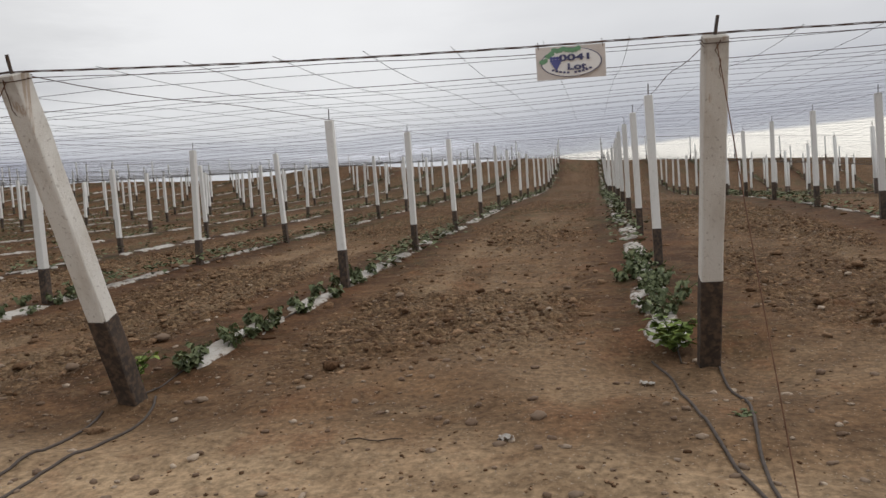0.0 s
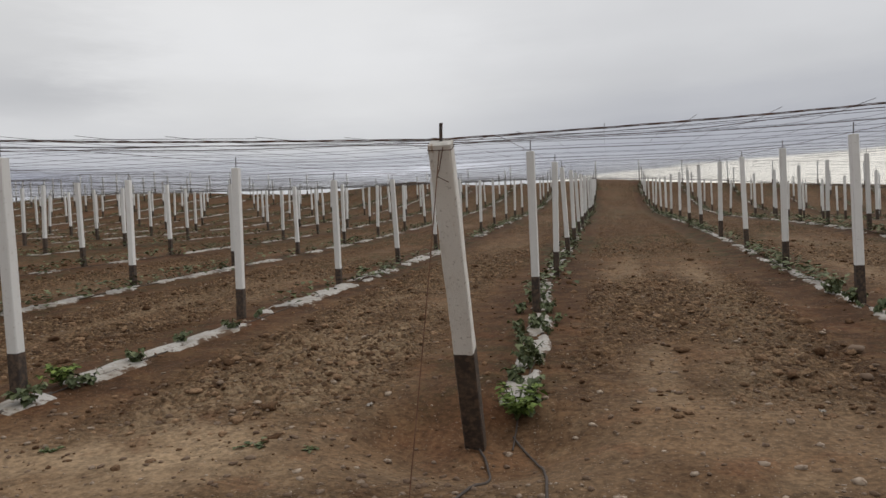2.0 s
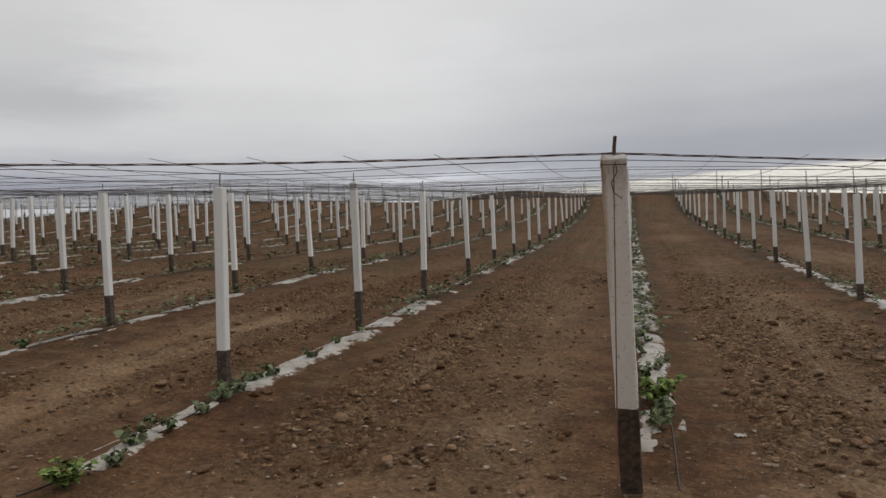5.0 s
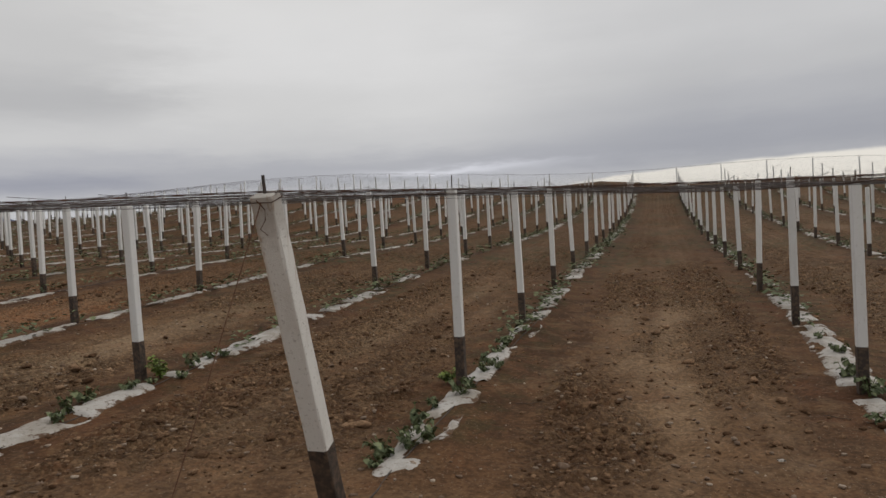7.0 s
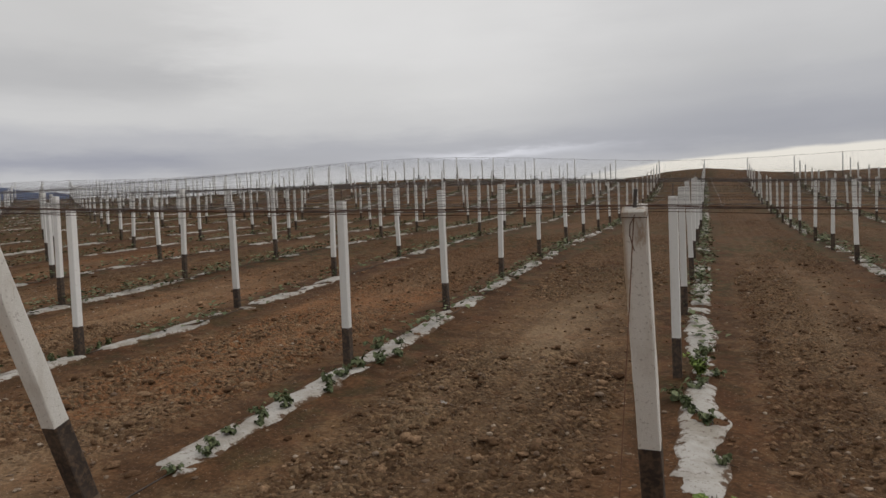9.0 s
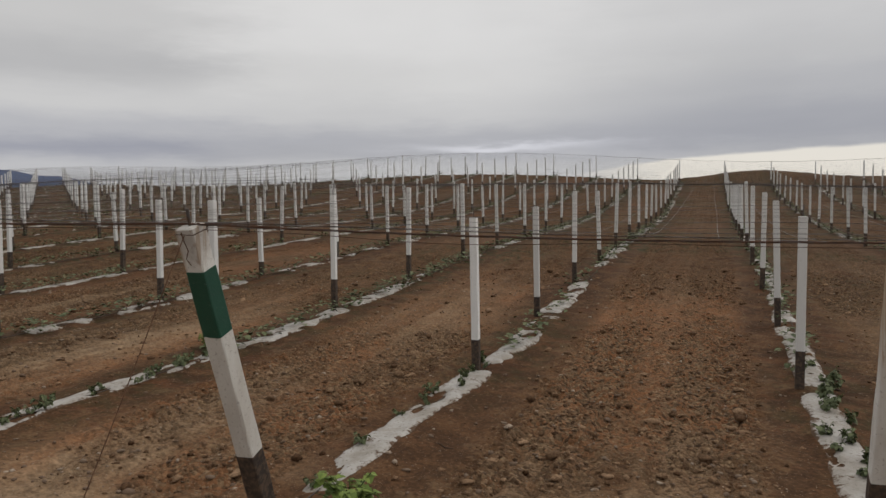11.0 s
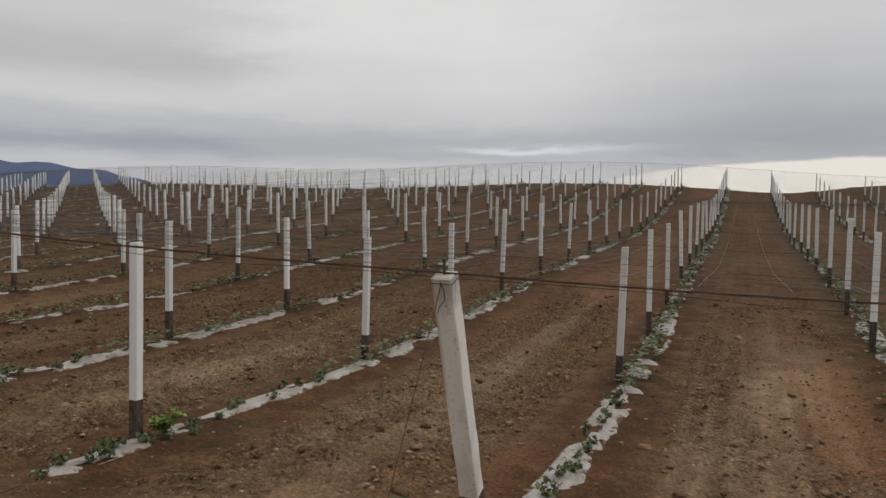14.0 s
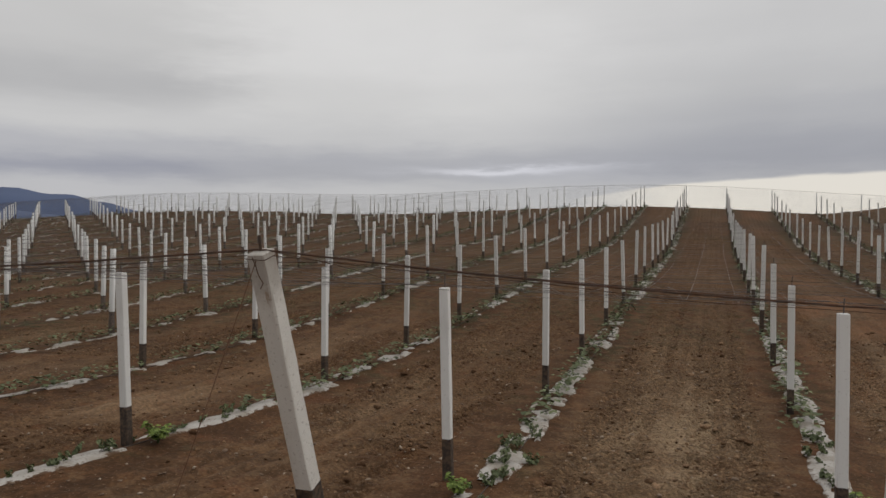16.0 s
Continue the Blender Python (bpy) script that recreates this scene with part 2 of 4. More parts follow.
def relief(x, y):
    """Clods, tracks and banks on the smooth ground."""
    q = y - edge(x)
    d = lane(x)
    inside = field(x, q) * smooth(62, 55, y)
    till = inside * (.25 + .75 * band(x, y)) * smooth(.35, .7, d)
    cl = fbm(x * 5.5, y * 5.0, 3)
    clods = 0.10 * till * np.maximum(cl - 0.47, -0.05) / 0.5 + 0.07 * till * (fbm(x * 14, y * 14, 2) - 0.5)
    tracks = 0.018 * inside * smooth(0.5, 0.9, d) * np.sin(d * 2 * math.pi / 0.27 + 3 * fbm(x * .3, y * .12, 2)) * smooth(-8, -16, x)
    bank = 0.05 * smooth(-.2, .8, q) * np.exp(-(d / 0.30) ** 2) + 0.035 * inside * np.exp(-((d - 0.55) / 0.2) ** 2) * fbm(x * 1.3 + 9, y * 1.1, 2)
    rough = 0.03 * (fbm(x * 0.9, y * 0.9, 3) - 0.5) + (.007 + .015 * inside) * (fbm(x * 6 + 5, y * 6, 3) - 0.5)
    heap = 0
    for i in range(-2, 16):
        if i in DIP:
            heap = heap + DIP[i] * np.exp(-(((x - row_x(i)) / .75) ** 2 + ((y - end_y(i) - .1) / .6) ** 2) ** 1.5)
            heap = heap + .05 * np.exp(-(((x - row_x(i)) / .17) ** 2 + ((y - end_y(i) - .14) / .17) ** 2)) * (.6 + .8 * vnoise(x * 9, y * 9))
        else:
            heap = heap + (.025 + .03 * ((i * 7) % 4) / 3) * np.exp(-(((x - row_x(i)) / .2) ** 2 + ((y - end_y(i) - .17) / .2) ** 2))
    return heap + clods + tracks + bank + rough * (0.6 + 0.4 * (1 - inside)) + 0.02 * smooth(0.52, .7, fbm(x * 2.3 + 40, y * 2.3, 3)) * (1 - inside)


def ground_z(x, y):
    return terrain(x, y) + relief(np.asarray(x, float), np.asarray(y, float))


def gz(x, y):
    return float(ground_z(np.array([x]), np.array([y]))[0])


def net_z(x, y):
    """Height of the wire net."""
    s = 0.030 * np.sin(math.pi * (x / ROW)) ** 2 * (0.6 + 0.8 * vnoise(x * 0.3 + 5, y * 0.3))
    return terrain(x, y) + BASE + TOP + 0.02 - s


# ---- materials ----
def material(name, build):
    m = bpy.data.materials.new(name)
    m.use_nodes = True
    b = m.node_tree.nodes["Principled BSDF"]
    build(m.node_tree, b)
    return m


class Nodes:
    """Small helpers round one node tree."""

    def __init__(self, tree, bsdf):
        self.t, self.b = tree, bsdf
        self.geo = tree.nodes.new("ShaderNodeNewGeometry")
        self.obj = tree.nodes.new("ShaderNodeObjectInfo")
        self.tc = tree.nodes.new("ShaderNodeTexCoord")

    def link(self, a, b):
        self.t.links.new(a, b)

    def noise(self, scale, detail=4, rough=0.55, where=None, stretch=(1, 1, 1)):
        tx, mp = self.t.nodes.new("ShaderNodeTexNoise"), self.t.nodes.new("ShaderNodeMapping")
        tx.inputs["Scale"].default_value, tx.inputs["Detail"].default_value, tx.inputs["Roughness"].default_value = scale, detail, rough
        mp.inputs["Scale"].default_value = stretch
        self.link(where or self.geo.outputs["Position"], mp.inputs[0])
        self.link(mp.outputs[0], tx.inputs["Vector"])
        return tx.outputs[0]

    def span(self, v, a, b, lo=0.0, hi=1.0):
        r = self.t.nodes.new("ShaderNodeMapRange")
        r.interpolation_type = "SMOOTHSTEP"
        for k, val in zip(("From Min", "From Max", "To Min", "To Max"), (a, b, lo, hi)):
            r.inputs[k].default_value = val
        self.link(v, r.inputs["Value"])
        return r.outputs[0]

    def mix(self, f, a, b, mode="MIX"):
        m = self.t.nodes.new("ShaderNodeMixRGB")
        m.blend_type = mode
        for k, v in ((0, f), (1, a), (2, b)):
            if isinstance(v, tuple):
                m.inputs[k].default_value = (*v, 1)
            elif isinstance(v, (int, float)):
                m.inputs[k].default_value = v
            else:
                self.link(v, m.inputs[k])
        return m.outputs[0]

    def calc(self, op, a, b):
        m = self.t.nodes.new("ShaderNodeMath")
        m.operation = op
        for k, v in ((0, a), (1, b)):
            if isinstance(v, (int, float)):
                m.inputs[k].default_value = v
            else:
                self.link(v, m.inputs[k])
        return m.outputs[0]

    def attr(self, name):
        a = self.t.nodes.new("ShaderNodeAttribute")
        a.attribute_name = name
        return a.outputs["Fac"]

    def bump(self, h, strength, dist):
        b = self.t.nodes.new("ShaderNodeBump")
        b.inputs["Strength"].default_value, b.inputs["Distance"].default_value = strength, dist
        self.link(h, b.inputs["Height"])
        self.link(b.outputs[0], self.b.inputs["Normal"])

    def finish(self, colour, rough=0.9, metal=0.0, spec=0.3):
        if isinstance(colour, tuple):
            self.b.inputs["Base Color"].default_value = (*colour, 1)
        else:
            self.link(colour, self.b.inputs["Base Color"])
        if isinstance(rough, (int, float)):
            self.b.inputs["Roughness"].default_value = rough
        else:
            self.link(rough, self.b.inputs["Roughness"])
        self.b.inputs["Metallic"].default_value = metal
        self.b.inputs["Specular IOR Level"].default_value = spec


def soil(tree, b):
    g = Nodes(tree, b)
    wide, mid, fine = g.noise(0.35, 4, .6), g.noise(2.3, 5, .65), g.noise(24, 5, .7)
    c = g.mix(g.span(wide, .38, .62), (.060, .0310, .0155), (.084, .0450, .0235))
    c = g.mix(g.span(mid, .42, .66), c, (.122, .066, .034))
    c = g.mix(g.calc("MULTIPLY", g.span(g.noise(1.1, 3, .5), .54, .68), .4), c, (.118, .050, .023))
    dry = g.calc("MULTIPLY", g.attr("dry"), g.span(g.noise(1.6, 5, .65), .30, .60, .45, 1))
    c = g.mix(dry, c, (.285, .198, .128))
    c = g.mix(g.calc("MULTIPLY", g.attr("red"), g.span(g.noise(2.8, 4, .6), .30, .62, .35, .90)), c, (.215, .096, .045))
    c = g.mix(g.calc("MULTIPLY", g.attr("green"), g.span(g.noise(3.5, 5, .7), .45, .6)), c, (.046, .050, .022))
    c = g.mix(g.span(g.noise(3.1, 5, .6, None, (1, 1, 1)), .55, .66, 0, .28), c, (.205, .140, .088))
    c = g.mix(g.span(g.noise(2.2, 4, .65), .57, .67, 0, .34), c, (.140, .066, .036))
    # crumbs: every cell a grain of its own shade
    vor = tree.nodes.new("ShaderNodeTexVoronoi")
    vor.inputs["Scale"].default_value = 25
    warp = g.mix(.035, g.geo.outputs["Position"], tree.nodes.new("ShaderNodeTexNoise").outputs["Color"], "ADD")
    g.link(warp, vor.inputs["Vector"])
    sep = tree.nodes.new("ShaderNodeSeparateColor")
    g.link(vor.outputs["Color"], sep.inputs[0])
    rub = g.attr("rubble")
    crumb = g.mix(sep.outputs[0], (.058, .030, .016), (.245, .156, .093))
    c = g.mix(g.calc("MULTIPLY", rub, g.span(sep.outputs[1], .35, .6)), c, crumb)
    c = g.mix(1.0, c, g.mix(g.span(fine, .25, .75), (.54, .55, .525), (1.42, 1.45, 1.38)), "MULTIPLY")
    c = g.mix(g.calc("MULTIPLY", g.span(g.noise(75, 2, .5), .66, .72), .75), c, (.34, .28, .22))
    # multiplied darker: moist strips, darker row groups and the far clods' painted shade
    c = g.mix(g.attr("damp_shade"), c, g.mix(1.0, c, (.68, .575, .50), "MULTIPLY"))
    h = g.calc("ADD", g.calc("MULTIPLY", g.noise(34, 5, .7), g.span(rub, 0, .5, .35, 1.0)), g.calc("MULTIPLY", g.noise(9, 3, .5), 1.6))
    h = g.calc("SUBTRACT", h, g.calc("MULTIPLY", g.calc("MULTIPLY", vor.outputs["Distance"], rub), 1.6))
    g.bump(h, 1.0, .03)
    g.link(g.span(rub, 0, .6, .20, 1.0), [n for n in tree.nodes if n.bl_idname == "ShaderNodeBump"][0].inputs["Strength"])
    g.finish(c, .95, 0, .12)


def clod(tree, b):
    g = Nodes(tree, b)
    r = g.geo.outputs["Random Per Island"]
    c = g.mix(g.calc("POWER", r, 1.1), (.078, .042, .022), (.290, .186, .112))
    c = g.mix(1.0, c, g.mix(g.span(g.noise(60, 4, .6), .3, .7), (.65, .65, .65), (1.3, 1.3, 1.3)), "MULTIPLY")
    # clods take the same darkening as the ground, painted far shade included
    c = g.mix(g.attr("damp_shade"), c, g.mix(1.0, c, (.65, .58, .54), "MULTIPLY"))
    g.bump(g.noise(80, 5, .7), .8, .01)
    g.finish(c, .96, 0, .1)


def rock(tree, b):
    g = Nodes(tree, b)
    r = g.calc("FRACT", g.calc("ADD", g.geo.outputs["Random Per Island"], g.obj.outputs["Random"]), 0)
    c = g.mix(g.calc("POWER", r, 3.0), (.125, .081, .053), (.42, .340, .260))
    c = g.mix(g.span(g.noise(25, 4, .6), .45, .7), c, (.17, .115, .078))
    g.bump(g.noise(50, 4, .6), .4, .006)
    g.finish(c, .85, 0, .25)


def white_paint(tree, b):
    g = Nodes(tree, b)
    c = g.mix(g.obj.outputs["Random"], (.58, .575, .56), (.72, .715, .70))
    c = g.mix(g.span(g.noise(7, 4, .6, None, (1, 1, .25)), .52, .75, 0, .45), c, (.50, .49, .47))
    c = g.mix(g.span(g.noise(40, 3, .6), .60, .72, 0, .6), c, (.42, .40, .37))
    g.bump(g.noise(120, 4, .7), .35, .004)
    g.finish(c, .75, 0, .3)


def rough_paint(tree, b):
    g = Nodes(tree, b)
    c = g.mix(g.obj.outputs["Random"], (.56, .54, .50), (.70, .685, .65))
    c = g.mix(g.span(g.noise(4, 5, .65, None, (1, 1, .35)), .48, .72, 0, .6), c, (.44, .40, .35))
    c = g.mix(g.span(g.noise(55, 3, .55), .60, .70, 0, .7), c, (.33, .30, .27))
    # rust and grime running down from the wires at the head
    sep = tree.nodes.new("ShaderNodeSeparateXYZ")
    g.link(g.tc.outputs["Object"], sep.inputs[0])
    run = g.noise(22, 4, .6, None, (1, 1, .05))
    low = g.calc("MULTIPLY", g.span(sep.outputs[2], .55, 1.35), g.span(g.obj.outputs["Random"], .15, .6, .35, 1.0))
    c = g.mix(g.calc("MULTIPLY", g.span(g.calc("ADD", run, g.calc("MULTIPLY", low, .13)), .68, .80), .7), c, (.32, .215, .13))
    side = g.calc("MULTIPLY", g.span(sep.outputs[0], -.030, -.060), g.span(g.calc("ADD", sep.outputs[2], g.calc("MULTIPLY", run, .5)), .80, 1.35))
    c = g.mix(g.calc("MULTIPLY", side, g.span(g.obj.outputs["Random"], .45, .6, 0, .85)), c, (.36, .25, .155))
    top = g.span(g.calc("ADD", sep.outputs[2], g.calc("MULTIPLY", g.noise(18, 4, .6), .25)), 1.32, 1.52)
    c = g.mix(g.calc("MULTIPLY", top, .45), c, (.20, .165, .135))
    g.bump(g.calc("ADD", g.noise(45, 4, .6), g.noise(140, 3, .6)), .7, .006)
    g.finish(c, .85, 0, .25)


def black_paint(tree, b):
    g = Nodes(tree, b)
    c = g.mix(g.span(g.noise(6, 4, .6), .35, .7), (.028, .021, .017), (.056, .041, .032))
    c = g.mix(g.span(g.noise(28, 4, .6), .42, .66, 0, .8), c, (.112, .073, .048))
    g.bump(g.noise(90, 4, .7), .4, .004)
    g.finish(c, .7, 0, .35)


def green_paint(tree, b):
    g = Nodes(tree, b)
    c = g.mix(g.noise(9, 4, .6), (.006, .042, .026), (.014, .075, .046))
    c = g.mix(g.span(g.noise(50, 3, .6), .62, .72, 0, .5), c, (.10, .12, .10))
    g.bump(g.noise(60, 4, .7), .5, .004)
    g.finish(c, .55, 0, .4)


def film(tree, b):
    g = Nodes(tree, b)
    c = g.mix(g.span(g.noise(2.6, 5, .65), .38, .66), (.375, .352, .322), (.25, .220, .182))
    c = g.mix(g.span(g.noise(30, 3, .6), .58, .68, 0, .7), c, (.09, .055, .032))
    dirt = g.calc("ADD", g.noise(7, 6, .72), g.calc("MULTIPLY", g.attr("rim"), .30))
    c = g.mix(g.span(dirt, .60, .68), c, (.088, .050, .027))
    g.bump(g.noise(14, 4, .6, None, (1, .45, 1)), .9, .02)
    g.finish(c, g.span(dirt, .60, .68, .5, .95), 0, .35)


def leaf(dark, light):
    def build(tree, b):
        g = Nodes(tree, b)
        r = g.geo.outputs["Random Per Island"]
        c = g.mix(r, dark, light)
        c = g.mix(g.span(g.noise(30, 3, .6), .4, .7, 0, .5), c, tuple(v * .7 for v in dark))
        g.finish(c, .75, 0, .25)
        b.inputs["Transmission Weight"].default_value = 0.0
    return build


def metal(colour, rough, dirt):
    def build(tree, b):
        g = Nodes(tree, b)
        g.finish(g.mix(g.span(g.noise(18, 4, .6), .42, .62), colour, dirt), rough, .55, .4)
    return build


def plain(colour, rough=.8, var=.2, scale=12):
    def build(tree, b):
        g = Nodes(tree, b)
        lo, hi = tuple(v * (1 - var) for v in colour), tuple(min(1, v * (1 + var)) for v in colour)
        g.finish(g.mix(g.noise(scale, 4, .6), lo, hi), rough)
    return build


SOIL, CLOD, ROCK = material("tilled_soil", soil), material("soil_clod", clod), material("field_stone", rock)
WHITE, OLDWHITE = material("white_paint", white_paint), material("weathered_white_paint", rough_paint)
FOOTING = material("dusty_concrete", plain((.165, .120, .085), .95, .35, 22))
BLACK, GREEN = material("black_tar_paint", black_paint), material("green_paint", green_paint)
FILM = material("white_plastic_film", film)
LEAF, WEED = material("vine_leaf", leaf((.060, .078, .036), (.175, .195, .098))), material("weed_leaf", leaf((.085, .130, .026), (.215, .275, .062)))
STEM = material("green_stem", plain((.07, .09, .03)))
WIRE = material("galvanised_wire", metal((.20, .20, .21), .5, (.10, .085, .075)))
CABLE = material("weathered_cable", metal((.095, .066, .055), .75, (.120, .060, .038)))
RUST = material("rusty_steel", metal((.11, .055, .032), .85, (.16, .085, .05)))
STEEL = material("dark_steel_pin", metal((.105, .10, .10), .6, (.11, .075, .055)))
HOSE = material("black_hose", plain((.072, .058, .050), .95, .45, 25))
# the distance haze is put into the mountains' base colour
MOUNT = material("haze_tinted_mountain", plain((.075, .100, .175), 1.0, .15, .004))


# ---- mesh helpers ----
def raw(name, verts, faces, mat, parent=None, label=""):
    me = bpy.data.meshes.new(name)
    verts = np.asarray(verts, np.float32)
    faces = np.asarray(faces, np.int32)
    n, s = faces.shape
    me.vertices.add(len(verts))
    me.vertices.foreach_set("co", verts.ravel())
    me.loops.add(n * s)
    me.loops.foreach_set("vertex_index", faces.ravel())
    me.polygons.add(n)
    me.polygons.foreach_set("loop_start", np.arange(0, n * s, s, dtype=np.int32))
    me.polygons.foreach_set("loop_total", np.full(n, s, np.int32))
    me.update(calc_edges=True)
    me.validate()
    me.materials.append(mat)
    ob = new(name, me)
    if parent:
        ob.parent = parent
    if label:
        ob["label"] = label
    return ob


def part(name, bm, mat, parent=None, label="", flat=True):
    me = bpy.data.meshes.new(name)
    bm.normal_update()
    bm.to_mesh(me)
    bm.free()
    me.materials.append(mat)
    if not flat:
        me.polygons.foreach_set("use_smooth", [True] * len(me.polygons))
    ob = new(name, me)
    if parent:
        ob.parent = parent
    if label:
        ob["label"] = label
    return ob


def empty(name, m=None):
    ob = new(name)
    ob.empty_display_size = 0.1
    if m is not None:
        ob.matrix_world = m
    return ob


def bar(w, d, z0, z1, bevel=0.008, steps=1, wobble=0.0, seed=0):
    """An upright square bar with rounded arrises, z0 to z1."""
    bm = bmesh.new()
    h = bevel
    ring = []
    for sx, sy in ((1, 1), (-1, 1), (-1, -1), (1, -1)):
        a, b = (sx * (w / 2 - h), sy * d / 2), (sx * w / 2, sy * (d / 2 - h))
        mid = (sx * (w / 2 - h * .3), sy * (d / 2 - h * .3))
        ring += [b, mid, a] if sx * sy > 0 else [a, mid, b]
    rr = random.Random(seed)
    loops = []
    for k in range(steps + 1):
        z = z0 + (z1 - z0) * k / steps
        loops.append([bm.verts.new((x + rr.uniform(-1, 1) * wobble, y + rr.uniform(-1, 1) * wobble, z)) for x, y in ring])
    for a, b in zip(loops, loops[1:]):
        for k in range(len(ring)):
            j = (k + 1) % len(ring)
            bm.faces.new((a[k], a[j], b[j], b[k]))
    for lp, z, up in ((loops[0], z0, -1), (loops[-1], z1, 1)):
        inner = [bm.verts.new((v.co.x * (1 - 2 * h / w), v.co.y * (1 - 2 * h / d), z + up * h * .5)) for v in lp]
        for k in range(len(lp)):
            j = (k + 1) % len(lp)
            f = (lp[k], lp[j], inner[j], inner[k])
            bm.faces.new(f if up > 0 else f[::-1])
        bm.faces.new(inner if up > 0 else inner[::-1])
    return bm


def rod(r, z0, z1, sides=8, bend=0.0):
    bm = bmesh.new()
    loops = []
    for k in range(4):
        t = k / 3
        z = z0 + (z1 - z0) * t
        loops.append([bm.verts.new((r * math.cos(6.2832 * s / sides) + bend * t * t, r * math.sin(6.2832 * s / sides), z)) for s in range(sides)])
    for a, b in zip(loops, loops[1:]):
        for s in range(sides):
            bm.faces.new((a[s], a[(s + 1) % sides], b[(s + 1) % sides], b[s]))
    bm.faces.new(loops[-1])
    bm.faces.new(loops[0][::-1])
    return bm


def tubes(lines, r, sides=3):
    """Thin tubes along polylines, as one set of vertices and quads."""
    V, F, n = [], [], 0
    ang = np.arange(sides) * 2 * math.pi / sides + 0.5
    for pts in lines:
        pts = np.asarray(pts, float)
        t = np.gradient(pts, axis=0)
        t /= np.linalg.norm(t, axis=1)[:, None] + 1e-9
        ref = np.array([0, 0, 1.0]) if abs(t[0, 2]) < 0.9 else np.array([1.0, 0, 0])
        u = np.cross(t, ref)
        u /= np.linalg.norm(u, axis=1)[:, None] + 1e-9
        w = np.cross(u, t)
        ring = pts[:, None, :] + r * (np.cos(ang)[None, :, None] * u[:, None, :] + np.sin(ang)[None, :, None] * w[:, None, :])
        V.append(ring.reshape(-1, 3))
        m = len(pts)
        a = (np.arange(m - 1)[:, None] * sides + np.arange(sides)[None, :]).ravel()
        b = (np.arange(m - 1)[:, None] * sides + (np.arange(sides)[None, :] + 1) % sides).ravel()
        F.append(np.stack([a, b, b + sides, a + sides], 1) + n)
        n += m * sides
    return np.concatenate(V), np.concatenate(F)


# ---- the ground, one sheet to the horizon ----
def grown(start, stop, step, rate):
    v, s = [start], step
    while abs(v[-1] - start) < abs(stop - start):
        s *= rate
        v.append(v[-1] + math.copysign(s, stop - start))
    return v[1:]


def build_ground():
    xs = np.array(grown(-53, -4200, .08, 1.09)[::-1] + list(np.arange(-53, 4.01, .085)) + grown(4, 4200, .08, 1.11))
    near = np.concatenate([np.arange(-3.4, 5.0, .06), np.arange(5.0, 11, .085), np.arange(11, 20, .14), np.arange(20, 62, .32)])
    qs = np.array(grown(-3.4, -4200, .06, 1.16)[::-1] + list(near) + grown(62, 4200, .35, 1.14))
    X = np.repeat(xs[None, :], len(qs), 0)
    Q = np.repeat(qs[:, None], len(xs), 1)
    Y = Q + np.repeat((edge(np.clip(xs, -230, 180)))[None, :], len(qs), 0) * 1.0
    Z = terrain(X, Y) + relief(X, Y) * (1 - smooth(90, 200, np.hypot(X + 25, Y)))
    V = np.stack([X, Y, Z], 2).reshape(-1, 3)
    a = (np.arange(len(qs) - 1)[:, None] * len(xs) + np.arange(len(xs) - 1)[None, :]).ravel()
    F = np.stack([a, a + 1, a + len(xs) + 1, a + len(xs)], 1)
    g = raw("ground", V, F, SOIL)
    tagged(g, "rolling brown tilled vineyard soil with a dry headland track", "ground", kind="structure")
    d = lane(X)
    inside = field(X, Q)
    dry = 0.42 * (1 - field(X, Q)) + 0.62 * (1 - smooth(-1.75, -.9, Q + 0.8 * (fbm(X * .7, Y * .7, 3) - .5)))
    dry = dry * (.55 + .12 * smooth(-11, -3, X) + .2 * smooth(-3, -1, X)) * (.45 + .75 * smooth(.35, .6, fbm(X * .9 + 5, Y * .9 + 2, 3)))
    streak = smooth(.38, .62, fbm(X * 2.4 + 11, Y * .16 + 3, 3)) * (.4 + .6 * smooth(.36, .6, fbm(X * .5 + 11, Y * .3 + 3, 2)))
    worn = smooth(.65, 1.15, d) * (.14 + .50 * streak + .20 * smooth(1.4, 1.65, d) * smooth(-6, -10, X) * smooth(-27, -22, X) * smooth(.4, .6, fbm(X * .6, Y * .25 + 17, 2)))
    ribs = smooth(.5, .8, d) * smooth(.1, .9, np.sin(d * 2 * math.pi / .27 + 3 * fbm(X * .3, Y * .12, 2))) * smooth(-20, -28, X) * smooth(.35, .6, fbm(X * .4 + 31, Y * .2, 2))
    # dry tone is cut further off, painting in the shade between distant clods
    dry = dry + inside * (worn + .30 * ribs) * (1 - .6 * smooth(5, 20, Q))
    for px, py, wx, wy, much in ((-32.5, -7.7, 1.3, .9, .45), (-11.8, -2.9, .9, .7, .35), (-1.2, -2.1, 1.8, .40, .55), (-2.3, -1.9, 1.7, .55, .70), (-8.7, -.4, .9, 2.4, .75), (-9.2, -2.3, 1.2, .7, .35), (-19.3, -2.6, .7, 1.8, .35), (-33.2, -7.4, 1.1, 1.2, .35), (-40.1, -7.0, .9, 2.4, .55), (-43.7, -6.5, .9, 3.0, .45)):
        dry = dry + much * np.exp(-((X - px) / wx) ** 2 - ((Y - py) / wy) ** 2) * smooth(.3, .55, fbm(X * 2 + 4, Y * 2, 3))
    green = inside * smooth(0.9, .25, d) * smooth(.42, .6, fbm(X * .8 + 7, Y * .35, 3)) * (.45 + .55 * smooth(8, 26, Q)) + (.55 + .3 * smooth(-38, -33, X)) * inside * smooth(5, 16, Q) * smooth(.44 , .62, fbm(X * .23 + 2, Y * .3 + 4, 3))
